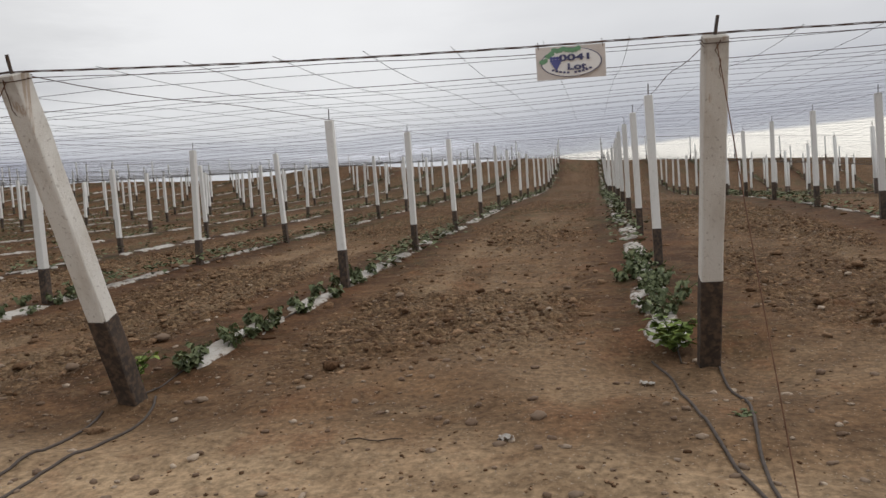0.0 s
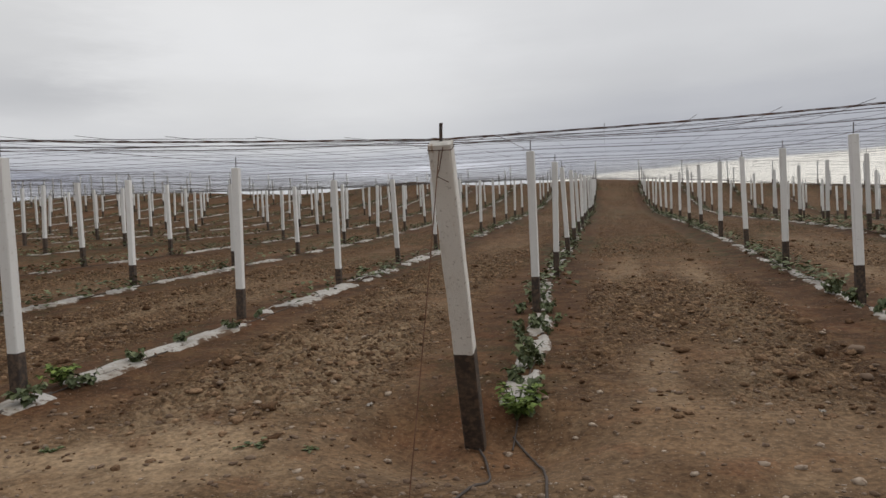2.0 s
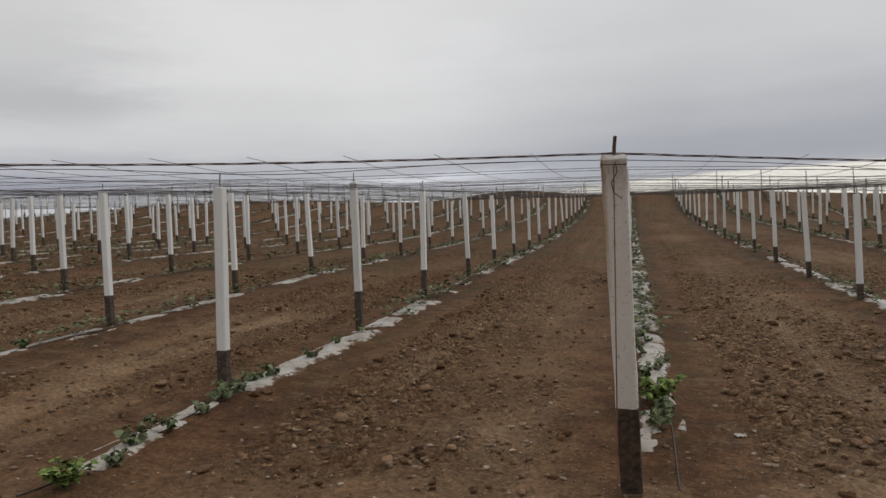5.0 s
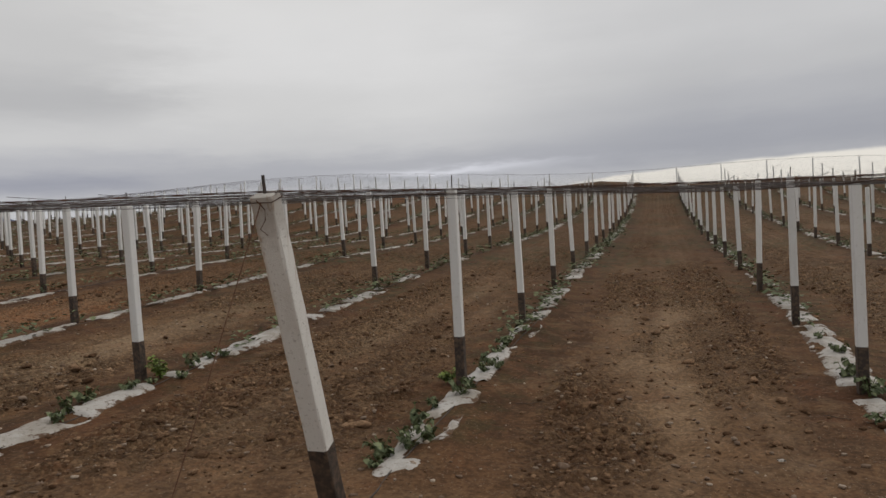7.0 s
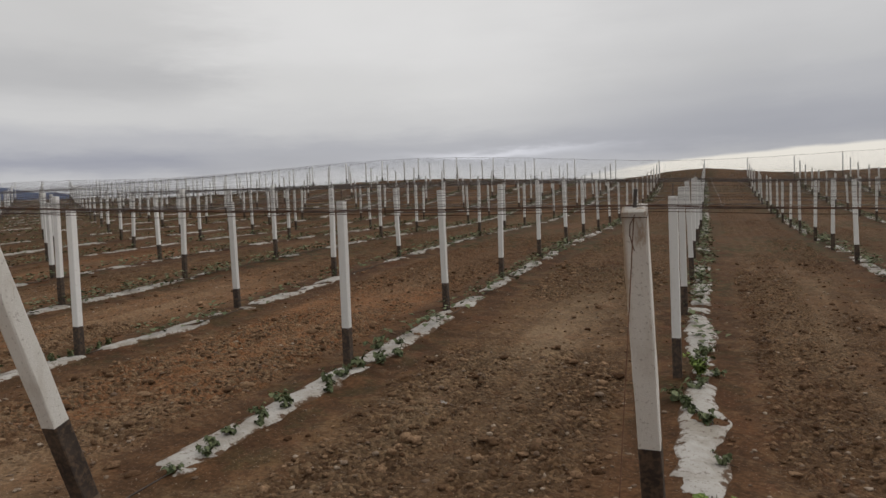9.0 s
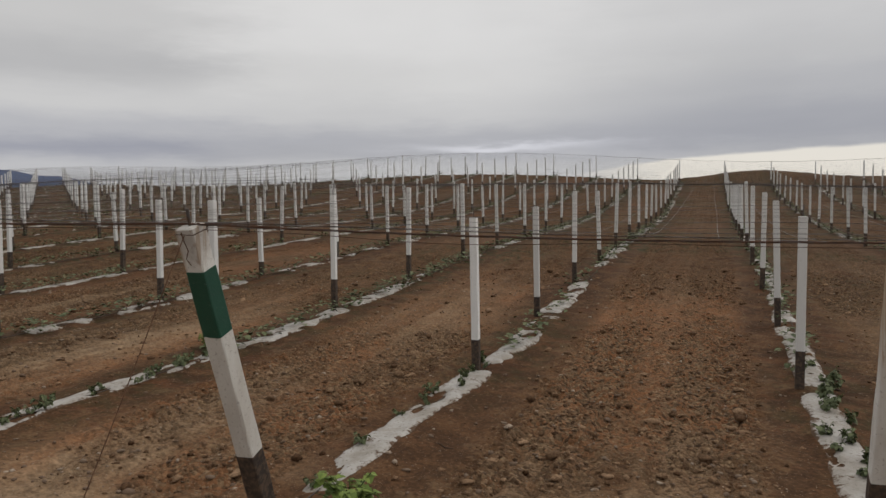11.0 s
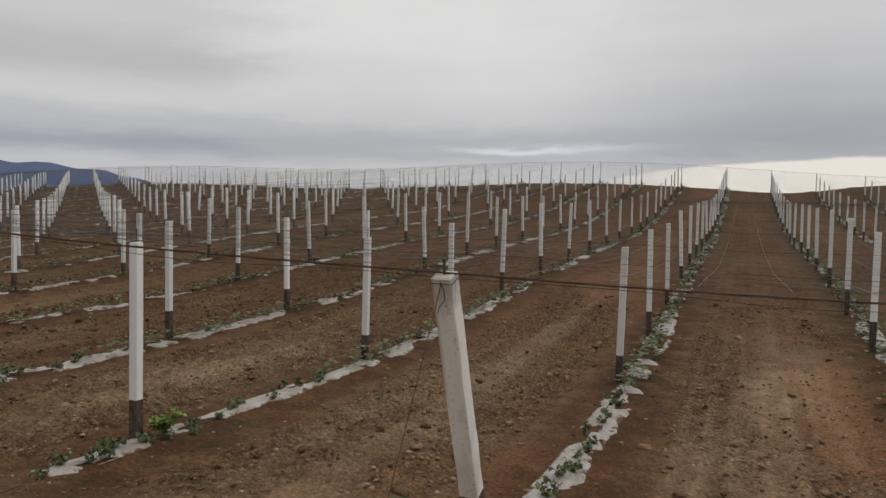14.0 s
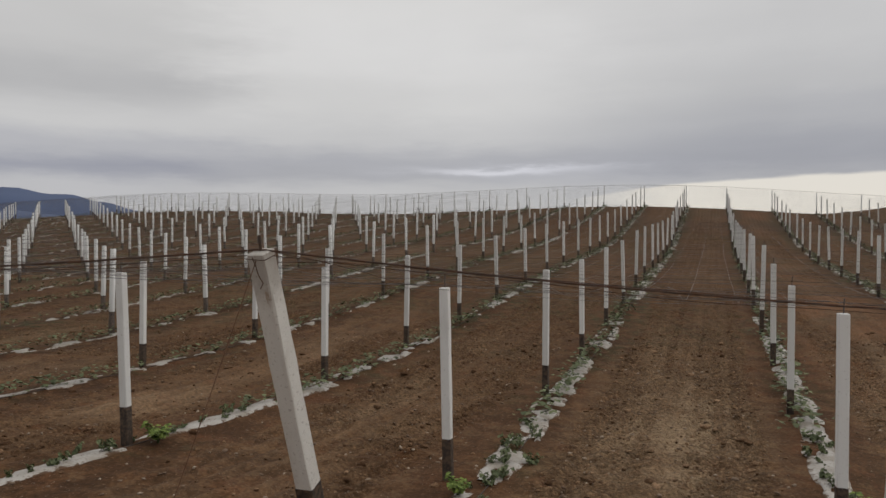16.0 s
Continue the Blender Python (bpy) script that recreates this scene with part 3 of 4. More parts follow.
    rubble = np.maximum(inside * band(X, Y), .8 * gravel(X, Y, Q))
    darkening = damp_shade(X, Y)
    dry, rubble = dry * (1 - .45 * darkening), rubble * (1 - .40 * darkening) * (1 - .25 * smooth(-30, -36, X))
    # redder subsoil turned up in some lanes
    red = inside * smooth(-26.5, -29, X) * smooth(-37.5, -35, X) * smooth(.5, .9, d) * (.35 + .65 * smooth(.38, .6, fbm(X * .9 + 77, Y * .3 + 5, 3)))
    red = red * (1 - .75 * smooth(7, 16, Q))
    red = red + inside * smooth(-43, -40, X) * smooth(-38, -40, X) * .5 * smooth(.4, .6, fbm(X * .8 + 7, Y * .4 + 15, 3))
    for name, val in (("dry", dry), ("red", red), ("green", green), ("rubble", rubble), ("damp_shade", darkening)):
        at = g.data.attributes.new(name, "FLOAT", "POINT")
        at.data.foreach_set("value", np.clip(val, 0, 1).astype(np.float32).ravel())
    g.data.polygons.foreach_set("use_smooth", np.ones(len(F), bool))


build_ground()


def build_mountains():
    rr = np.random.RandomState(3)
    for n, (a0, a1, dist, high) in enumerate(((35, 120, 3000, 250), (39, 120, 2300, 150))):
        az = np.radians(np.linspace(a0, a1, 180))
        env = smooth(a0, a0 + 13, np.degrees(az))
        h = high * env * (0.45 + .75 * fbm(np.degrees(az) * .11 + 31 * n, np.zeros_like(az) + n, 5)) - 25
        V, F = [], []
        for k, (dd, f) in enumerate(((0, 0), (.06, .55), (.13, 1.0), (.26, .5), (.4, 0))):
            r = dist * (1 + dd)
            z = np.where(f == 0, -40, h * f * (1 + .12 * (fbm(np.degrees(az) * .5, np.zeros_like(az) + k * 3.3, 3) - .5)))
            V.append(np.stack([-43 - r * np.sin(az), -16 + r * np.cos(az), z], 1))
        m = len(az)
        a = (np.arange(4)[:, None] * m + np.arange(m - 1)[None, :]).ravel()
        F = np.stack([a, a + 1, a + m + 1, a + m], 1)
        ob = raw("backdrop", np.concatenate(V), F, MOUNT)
        tagged(ob, "mountain range tinted haze blue, far beyond the field", "mountain", kind="structure")


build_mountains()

# ---- posts ----
def line_post():
    p = empty("trellis_post")
    part("shaft", bar(.088, .088, 0.0, TOP, .010, 6, .0012, 1), WHITE, p)
    part("painted_base", bar(.091, .091, -.95, .002, .010, 3, .001, 2), BLACK, p, "black tar-painted foot of the post")
    part("steel_pin", rod(.006, TOP - .05, TOP + .13, 6, .006), STEEL, p, "dark steel pin in the post head")
    tagged(p, "upright white-painted concrete trellis post with a black foot", "post", "line posts of the trellis")
    return p


def post_pose(i, k, rr):
    loose = 1.0 if k > 5 or i < 0 or i > 14 else .3
    dy, dz = DZ.get((i, k), (rr.gauss(0, .04) * loose, rr.uniform(-.03, .03) * loose))
    x, y = row_x(i) + rr.gauss(0, .03) * loose, post_y(i, k) + dy
    z = float(terrain(x, y)) + BASE + dz
    return pose(x, y, z, rr.gauss(0, .9), rr.gauss(0, .9), rr.uniform(-5, 5))


def build_posts():
    rr = random.Random(11)
    proto, used = line_post(), False
    far = []
    for i in range(-9, 46):
        for k in range(first_k(i), LAST + 1):
            m = post_pose(i, k, rr)
            if -1 <= i <= 15 and k <= 16:
                if not used:
                    proto.matrix_world, used = m, True
                else:
                    copy_thing(proto, m)
            else:
                far.append(m)
    # the posts further off, joined
    for name, w, z0, z1, mat, label in (("far_post_shafts", .088, 0, TOP, WHITE, "white-painted shafts of the distant trellis posts"),
                                        ("far_post_feet", .091, -.9, .002, BLACK, "black-painted feet of the distant trellis posts"),
                                        ("far_post_pins", .014, TOP - .02, TOP + .13, STEEL, "steel pins on the distant trellis posts")):
        box = np.array([(sx * w / 2, sy * w / 2, z) for z in (z0, z1) for sx, sy in ((1, 1), (-1, 1), (-1, -1), (1, -1))])
        q = np.array([(0, 1, 5, 4), (1, 2, 6, 5), (2, 3, 7, 6), (3, 0, 4, 7), (4, 5, 6, 7)])
        V, F = [], []
        for n, m in enumerate(far):
            r, t = np.array(m.to_3x3()), np.array(m.translation)
            V.append(box @ r.T + t)
            F.append(q + 8 * n)
        ob = raw(name, np.concatenate(V), np.concatenate(F), mat)
        tagged(ob, label, "posts", kind="stuff")


build_posts()
LEAN_Y = 0.471           # the end posts' heads lean out by this much over TOP_END
END_TOP = {}


def end_row(i):
    if 0 <= i < len(ENDS):
        return ENDS[i]
    return end_y(i), .03, 1.36


def build_end_post(i, green=False):
    y, dz, up = end_row(i)
    x = row_x(i)
    z = float(terrain(x, y)) + BASE + dz
    tilt = math.degrees(math.atan2(LEAN_Y, up))
    length = math.hypot(LEAN_Y, up)
    m = pose(x, y, z, -tilt * -1, 0, random.Random(i).uniform(-3, 3))
    p = empty("end_post", m)
    W = .120
    if green:
        a, b = length * .56, length * .83
        part("shaft", bar(W, W, 0, a, .013, 6, .002, i), OLDWHITE, p)
        part("painted_band", bar(W + .003, W + .003, a - .002, b + .002, .013, 3, .002, i + 50), GREEN, p, "dark green painted band on the post")
        part("post_head", bar(W, W, b, length, .013, 3, .003, i + 70), OLDWHITE, p)
    else:
        part("shaft", bar(W, W, 0, length, .013, 9, .0025, i), OLDWHITE, p)
    foot = -(BASE + dz) / math.cos(math.radians(tilt)) + .05 + .05 * random.Random(i + 77).random() + .8 * DIP.get(i, 0.0) - (.07 if i in DIP else 0)
    part("painted_base", bar(W + .003, W + .003, foot, .003, .013, 5, .002, i + 30), BLACK, p, "black tar-painted foot of the leaning post")
    part("footing", bar(W + .006, W + .006, -1.1, foot + .002, .016, 4, .003, i + 40), FOOTING, p, "bare dusty concrete end of the post")
    part("steel_pin", rod(.009, length - .06, length + .10, 8, .012), STEEL, p, "bent dark steel pin in the post head")
    # wire wound round the head
    ring = [(.5, .5), (-.5, .5), (-.5, -.5), (.5, -.5)]
    wind = [(ring[k % 4][0] * (W + .004), ring[k % 4][1] * (W + .004), length - .015 - .004 * k) for k in range(7)]
    V, F = tubes([wind], .0024, 4)
    raw("wire_winding", V, F, CABLE, p, "dark wire wound round the post head")
    rr = random.Random(i + 900)
    f = -W / 2 - .008
    tail = [(rr.uniform(-.02, .02), f + .004, length - .01), (rr.uniform(-.02, .02), f, length - .06), (rr.uniform(-.03, .03), f - .012, length - .11),
            (rr.uniform(-.03, .03), f - .004, length - .16), (rr.uniform(-.04, .04), f - .02, length - .19)]
    V, F = tubes([tail], .0028, 4)
    raw("wire_tail", V, F, RUST, p, "rusty loose wire end on the post head")
    base = "leaning weathered white concrete end post with a black foot"
    tagged(p, base.replace("end post", "end post, green band") if green else base, "post", "end posts of the trellis")
    END_TOP[i] = m @ Vector((0, 0, length + .015))


for i in range(-9, 46):
    build_end_post(i, i % 6 == 3)


# ---- wires ----
def wire_set(name, lines, r, mat, label, category="wire", kind="stuff", sides=3):
    V, F = tubes(lines, r, sides)
    ob = raw(name, V, F, mat)
    return tagged(ob, label, category, kind=kind)


def wire_group(name, lines, r, mat, label):
    """Counted wires of the net, each a part of its own."""
    p = empty(name)
    for line in lines:
        V, F = tubes([line], r, 3)
        raw("wire", V, F, mat, p)
    return tagged(p, label, "wire net")


def build_net():
    ii = sorted(END_TOP)
    ex = np.array([END_TOP[i].x for i in ii])
    ey = np.array([END_TOP[i].y for i in ii])
    ez = np.array([END_TOP[i].z for i in ii])
    o = np.argsort(ex)
    cable_y = lambda x: np.interp(x, ex[o], ey[o])
    cable_z = lambda x: np.interp(x, ex[o], ez[o])
    x0, x1 = ex.min(), ex.max()

    def height(x, y):
        """Net level, drawn down to the end cable near the edge."""
        q = np.clip((y - cable_y(x)) / 2.2, 0, 1)
        return net_z(x, y) * q + cable_z(x) * (1 - q)

    heavy, light = [], []
    n = 7
    for c in range(-8 * n, LAST * n + 1):
        xs = np.arange(x0, x1, .55)
        ys = PITCH * c / n + cross(xs)
        ok = ys > cable_y(xs) + .05
        if ok.sum() < 3:
            continue
        xs, ys = xs[ok], ys[ok]
        jig = .03 * (vnoise(xs * .2, np.full_like(xs, c * 3.7)) - .5)
        pts = np.stack([xs, ys + jig * 2, height(xs, ys) + jig - .01 + .012 * ((c * 37) % 5 - 2) / 2], 1)
        (heavy if c % n == 0 else light).append(pts)
    wire_group("cross_wires", light, .0019, WIRE, "thin galvanised cross wires of the overhead trellis net")
    wire_group("main_cross_wires", heavy, .0025, CABLE, "thicker dark cross wires over the post heads")
    rowwise, over = [], []
    for c in range(int(x0 / ROW * 8), int(x1 / ROW * 8)):
        x = c * ROW / 8
        y0, y1 = float(cable_y(x)), PITCH * LAST + float(cross(x))
        ys = np.concatenate([np.arange(y0, y0 + 6, .5), np.arange(y0 + 6, y1, 1.4)])
        xs = np.full_like(ys, x) + .04 * (vnoise(ys * .3, np.full_like(ys, c * 1.9)) - .5)
        pts = np.stack([xs, ys, height(xs, ys) + .006], 1)
        (over if c % 8 == 0 else rowwise).append(pts)
    wire_set("row_wires", rowwise, .0017, WIRE, "thin galvanised lengthwise wires of the overhead trellis net")
    wire_group("main_row_wires", over, .0030, CABLE, "thicker dark wires along the post rows")
    # edge cable, span by span, three twisted strands
    for a, b in zip(ii, ii[1:]):
        A, B = END_TOP[a], END_TOP[b]
        t = np.linspace(0, 1, 41)
        lines = []
        for s in range(3):
            ph = 2 * math.pi * s / 3
            tw = t * 26 + ph
            sag = .025 * np.sin(math.pi * t)
            lines.append(np.stack([A.x + (B.x - A.x) * t, A.y + (B.y - A.y) * t + .0040 * np.cos(tw), A.z + (B.z - A.z) * t - sag + .0040 * np.sin(tw)], 1))
        loose = np.stack([A.x + (B.x - A.x) * t, A.y + (B.y - A.y) * t + .02, A.z + (B.z - A.z) * t - .03 - .03 * np.sin(math.pi * t) ** 2 * (1 + .6 * np.sin(9 * t + a))], 1)
        V, F = tubes(lines, .0021 if a < 8 else .0030, 4)
        ob = raw("edge_cable", V, F, CABLE)
        tagged(ob, "twisted dark steel edge cable strung between end posts", "cable", "edge cable spans")
        V, F = tubes([loose], .0022, 3)
        raw("loose_strand", V, F, CABLE, ob)
    # far edge
    xs = np.arange(x0, x1, .8)
    ys = PITCH * LAST + cross(xs)
    wire_set("far_edge_cable", [np.stack([xs, ys, net_z(xs, ys) + .06], 1)], .011, CABLE, "dark edge cable along the far end of the trellis", "cable", "structure", 4)
    return cable_y, cable_z


CABLE_Y, CABLE_Z = build_net()


GUY = {0: 1.7, 2: 1.1, 3: 1.1}


def build_guys():
    for i in range(-2, 15):
        T = END_TOP[i]
        rr = random.Random(i * 7 + 1)
        gx, gy = T.x + rr.uniform(-.10, .04), T.y - GUY.get(i, 1.2) + rr.uniform(-.05, .05)
        g = Vector((gx, gy, gz(gx, gy)))
        t = np.linspace(0, 1, 14)
        sag = .03 * np.sin(math.pi * t)
        pts = np.stack([T.x + (g.x - T.x) * t, T.y - .04 + (g.y - T.y) * t, T.z - .06 + (g.z - T.z + .03) * t - sag], 1)
        V, F = tubes([pts], .0029, 5)
        ob = raw("guy_wire", V, F, RUST)
        tagged(ob, "rusty thin guy wire from end post head to ground", "wire", "guy wires of the end posts")


build_guys()

# ---- plastic strips along the rows ----
def sheet(name, X, Y, Z, rim, parent=None):
    rows, cols = X.shape
    a = (np.arange(rows - 1)[:, None] * cols + np.arange(cols - 1)[None, :]).ravel()
    F = np.stack([a, a + 1, a + cols + 1, a + cols], 1)
    ob = raw(name, np.stack([X, Y, Z], 2).reshape(-1, 3), F, FILM, parent)
    at = ob.data.attributes.new("rim", "FLOAT", "POINT")
    at.data.foreach_set("value", rim.astype(np.float32).ravel())
    ob.data.polygons.foreach_set("use_smooth", np.ones(len(F), bool))
    return ob


def build_film(i):
    near = -1 <= i <= 16
    cx = film_x(i)
    y0, y1 = end_y(i) + (.05 if i == 0 else .25), post_y(i, LAST)
    if near:
        ys = np.concatenate([np.arange(y0, y0 + 14, .07), np.arange(y0 + 14, y1, .16)])
        us = np.linspace(-1, 1, 11)
    else:
        ys, us = np.arange(y0, y1, .22), np.linspace(-1, 1, 5)
    Yg = np.repeat(ys[:, None], len(us), 1)
    U = np.repeat(us[None, :], len(ys), 0)
    half = (.215 if i >= 9 else .200 if i >= 3 else .145) * (0.62 + .72 * fbm(ys * .9, np.full_like(ys, i * 7.7), 3))
    left = half * (0.65 + .7 * fbm(ys * 3.1, np.full_like(ys, i * 3.3 + 50), 2))
    right = half * (0.65 + .7 * fbm(ys * 3.4, np.full_like(ys, i * 5.1 + 90), 2))
    near_off = NEAR_OFF.get(i, 0.0) * smooth(7, 1.5, ys - y0)
    mid = near_off + .10 * (fbm(ys * .25, np.full_like(ys, i * 2.9), 2) - .5)
    Xg = cx + mid[:, None] + np.where(U < 0, U * left[:, None], U * right[:, None])
    cover = fbm(Xg * 4.5 + i, Yg * 2.1, 4)
    tuck = smooth(.7, 1.0, np.abs(U))
    lift = .020 - .085 * smooth(.58 if near else .50, .68 if near else .60, cover) - .05 * tuck + .03 * (fbm(Xg * 9, Yg * 5, 3) - .5) + (0 if near else .03)
    far = smooth(14, 30, Yg - y0)
    lift = lift - .09 * smooth(.55, .05, Yg - y0 - .25 * fbm(Xg * 6, Yg * 2, 2))
    gap = .02 if i < 3 else .05
    for k in range(first_k(i), LAST + 1):
        lift = lift - (.10 if i >= 3 else .05) * np.exp(-((Yg - post_y(i, k) + .25 * (fbm(Xg * 6, Yg * 0 + k, 2) - .5)) / .13) ** 4)
    # soil washed over the film in short stretches, more of them further from the headland
    buried = fbm(Yg * 1.15 + 3.3 * i, Xg * .9 + 7.1 * i, 3)
    lift = lift - .13 * smooth(.74, .79, buried + .21 * smooth(2, 12, Yg - y0))
    Z = ground_z(Xg, Yg) + lift + .02 * far
    rim = np.clip(np.abs(U) ** 3 + (.25 if not near else 0) + .25 * far - (.10 if i >= 9 else 0), 0, 1.3)
    label = "torn white plastic mulch film half buried along a row"
    if not near:
        ob = sheet("mulch_film", Xg, Yg, Z, rim)
        tagged(ob, label, "plastic film", "mulch film strips")
        return
    p = empty("mulch_film", pose(cx, y0, gz(cx, y0)))
    m = p.matrix_world.inverted()
    cuts = [y0 - 1] + [post_y(i, k) for k in range(first_k(i), LAST + 1)] + [y1 + 1]
    for a, b in zip(cuts[:-1], cuts[1:]):
        ok = np.nonzero((ys > a + gap) & (ys < b - gap))[0]
        if len(ok) < 6:
            continue
        r = slice(ok[0], ok[-1] + 1)
        ob = sheet("film_sheet", Xg[r], Yg[r], Z[r], rim[r], p)
        ob.data.transform(m)
    tagged(p, label, "plastic film", "mulch film strips")


for i in range(-9, 46):
    build_film(i)


# ---- plants ----
LEAF_OUT = ((0, 0), (.30, .12), (.52, .02), (.50, .30), (.72, .42), (.40, .62), (.30, .86), (0, 1.0))


def leaf_mesh(bm, at, out, up, size, fold):
    """One lobed leaf, folded along its midrib."""
    side = out.cross(up).normalized()
    up = side.cross(out).normalized()
    for s in (1, -1):
        vs = []
        for k, (u, v) in enumerate(LEAF_OUT):
            q = at + out * (v * size) + side * (s * u * size * .8) + up * (u * size * fold - v * v * size * .25)
            vs.append(bm.verts.new(q))
        mid = bm.verts.new(at + out * (.5 * size) + up * (-.06 * size))
        for k in range(len(vs) - 1):
            f = (mid, vs[k], vs[k + 1])
            bm.faces.new(f if s > 0 else f[::-1])


def make_plant(name, seed, stems, leaves, spread, high, size, mat, label, group, droop=0.0):
    rr = random.Random(seed)
    p = empty(name)
    bm, lines = bmesh.new(), []
    for s in range(stems):
        a = rr.uniform(0, 6.283)
        reach, top = spread * rr.uniform(.35, 1), high * rr.uniform(.55, 1)
        pts = []
        for k in range(6):
            t = k / 5
            pts.append(Vector((math.cos(a) * reach * t ** 1.3, math.sin(a) * reach * t ** 1.3, top * (t - .25 * t * t) / .75 - .02)))
        lines.append([tuple(v) for v in pts])
        for n in range(leaves):
            t = rr.uniform(.25, 1)
            k = min(4, int(t * 5))
            at = pts[k].lerp(pts[k + 1], t * 5 - k)
            b = a + rr.uniform(-2.2, 2.2)
            out = Vector((math.cos(b), math.sin(b), rr.uniform(-.35, .45) - droop)).normalized()
            leaf_mesh(bm, at, out, Vector((rr.uniform(-.3, .3), rr.uniform(-.3, .3), 1)), size * rr.uniform(.55, 1.1), rr.uniform(.05, .4))
    V, F = tubes(lines, .004, 4)
    raw("stem", V, F, STEM, p)
    part("foliage", bm, mat, p)
    tagged(p, label, "plant", group)
    return p


def build_plants():
    rr = random.Random(23)
    young = [make_plant("vine_plant", 100 + n, 4 + n % 3, 8, .13 + .03 * (n % 3), .17 + .035 * (n % 3), .068, LEAF,
                        "small dark green leafy plant growing through white film", "young plants in the rows", .55) for n in range(5)]
    bushes = [make_plant("weed_bush", 200 + n, 17, 10, .26, .27 + .04 * n, .075, WEED,
                         "bright green bushy weed beside a post", "weeds beside the posts") for n in range(3)]
    used = set()

    def put(protos, n, x, y, scale):
        m = pose(x, y, gz(x, y) + .01, rr.uniform(-6, 6), rr.uniform(-6, 6), rr.uniform(0, 360))
        src = protos[n]
        if src.name in used:
            ob = copy_thing(src, m)
        else:
            used.add(src.name)
            ob = src
            ob.matrix_world = m
        ob.scale = (scale, scale, scale * rr.uniform(.85, 1.15))

    far = []
    for i in range(-6, 34):
        y, y1 = end_y(i) + .5, post_y(i, LAST)
        while y < y1:
            y += rr.uniform(.15, .42) * (.5 if i == 0 and y < 5 else .8 if i < 3 or i > 9 else 1)
            if fbm(np.array([film_x(i) * .5]), np.array([y * .33]), 2)[0] < (.40 if i < 10 else .30):
                y += .5
            x = film_x(i) + NEAR_OFF.get(i, 0.0) * float(smooth(7, 1.5, y - end_y(i) - .35)) + rr.gauss(0, .09)
            if 0 <= i <= 15 and y < end_y(i) + 5.0:
                put(young, rr.randrange(5), x, y, rr.uniform(.6, 1.1) * (.72 if i >= 9 else .95))
            else:
                far.append((x, y))
    # the plants further off, joined, a few leaves each
    V, F, n = [], [], 0
    R = np.random.RandomState(4)
    tri = np.array([(0, 0, 0), (.5, .45, .12), (0, 1, -.1), (-.5, .45, .12)])
    fx, fy = np.array([f[0] for f in far]), np.array([f[1] for f in far])
    fz = ground_z(fx, fy)
    for x, y, z in zip(fx, fy, fz):
        for _ in range(13):
            a, s = R.uniform(0, 6.283), R.uniform(.05, .11)
            c, d = math.cos(a), math.sin(a)
            rot = np.array([[c, -d, 0], [d, c, 0], [0, 0, 1]])
            tilt = R.uniform(-.5, .6)
            q = tri * s
            q = np.stack([q[:, 0], q[:, 1], q[:, 2] + tilt * q[:, 1]], 1) @ rot.T
            V.append(q + (x + R.normal(0, .09), y + R.normal(0, .11), z + R.uniform(.03, .20)))
            F.append(np.array([[0, 1, 2, 3]]) + n)
            n += 4
    ob = raw("distant_row_plants", np.concatenate(V), np.concatenate(F), LEAF)
    tagged(ob, "small green plants along the distant film strips", "plants", kind="stuff")
    for k, (x, y, s) in enumerate(((film_x(0) + .02, end_y(0) + .50, 1.05), (film_x(1) - .12, end_y(1) + .42, .8), (film_x(2) + .30, end_y(2) + .62, .85),
                                   (row_x(4) + .22, post_y(4, 0) + .05, .9), (row_x(7) + .22, post_y(7, 0) + .05, .7), (row_x(9) + .38, end_y(9) + .55, 1.0),
                                   (row_x(7) + .35, end_y(7) + .35, .75), (row_x(12) + .14, post_y(12, -1) + .1, .75), (row_x(10) - .2, post_y(10, 0) + .15, .6),
                                   (row_x(5) + .2, end_y(5) + .5, .8), (row_x(6) - .15, post_y(6, 0) + .1, .55), (row_x(14) + .25, post_y(14, -1) + .2, .8),
                                   (row_x(3) + .12, post_y(3, 0) + .15, .7), (row_x(10) + .25, end_y(10) + .35, .8), (row_x(13) + .25, post_y(13, -1) - .4, .6))):
        put(bushes, k % 3, x, y, s)


build_plants()

# ---- clods and stones ----


def lumps(name, places, sizes, mat, label, category, seed, flat=.62, fine=False):
    """Many uneven lumps in one mesh."""
    bm = bmesh.new()
    bmesh.ops.create_icosphere(bm, subdivisions=2 if fine else 1, radius=1)
    base = np.array([v.co for v in bm.verts])
    tri = np.array([[v.index for v in f.verts] for f in bm.faces])
    bm.free()
    R = np.random.RandomState(seed)
    n, m = len(places), len(base)
    a = R.uniform(0, 6.283, n)
    c, s = np.cos(a), np.sin(a)
    sc = np.stack([sizes * R.uniform(.8, 1.5, n), sizes * R.uniform(.7, 1.1, n), sizes * flat * R.uniform(.7, 1.2, n)], 1)
    B = base[None] * (1 + R.uniform(-.40, .36, (n, m, 1))) * sc[:, None, :]
    X = B[..., 0] * c[:, None] - B[..., 1] * s[:, None] + places[:, 0, None]
    Y = B[..., 0] * s[:, None] + B[..., 1] * c[:, None] + places[:, 1, None]
    Z = B[..., 2] + places[:, 2, None] + sc[:, 2, None] * .25
    V = np.stack([X, Y, Z], 2).reshape(-1, 3)
    F = (tri[None] + (np.arange(n) * m)[:, None, None]).reshape(-1, 3)
    ob = raw(name, V, F, mat)
    at = ob.data.attributes.new("damp_shade", "FLOAT", "POINT")
    at.data.foreach_set("value", np.repeat(damp_shade(places[:, 0], places[:, 1]), m).astype(np.float32))
    return tagged(ob, label, category, kind="stuff")


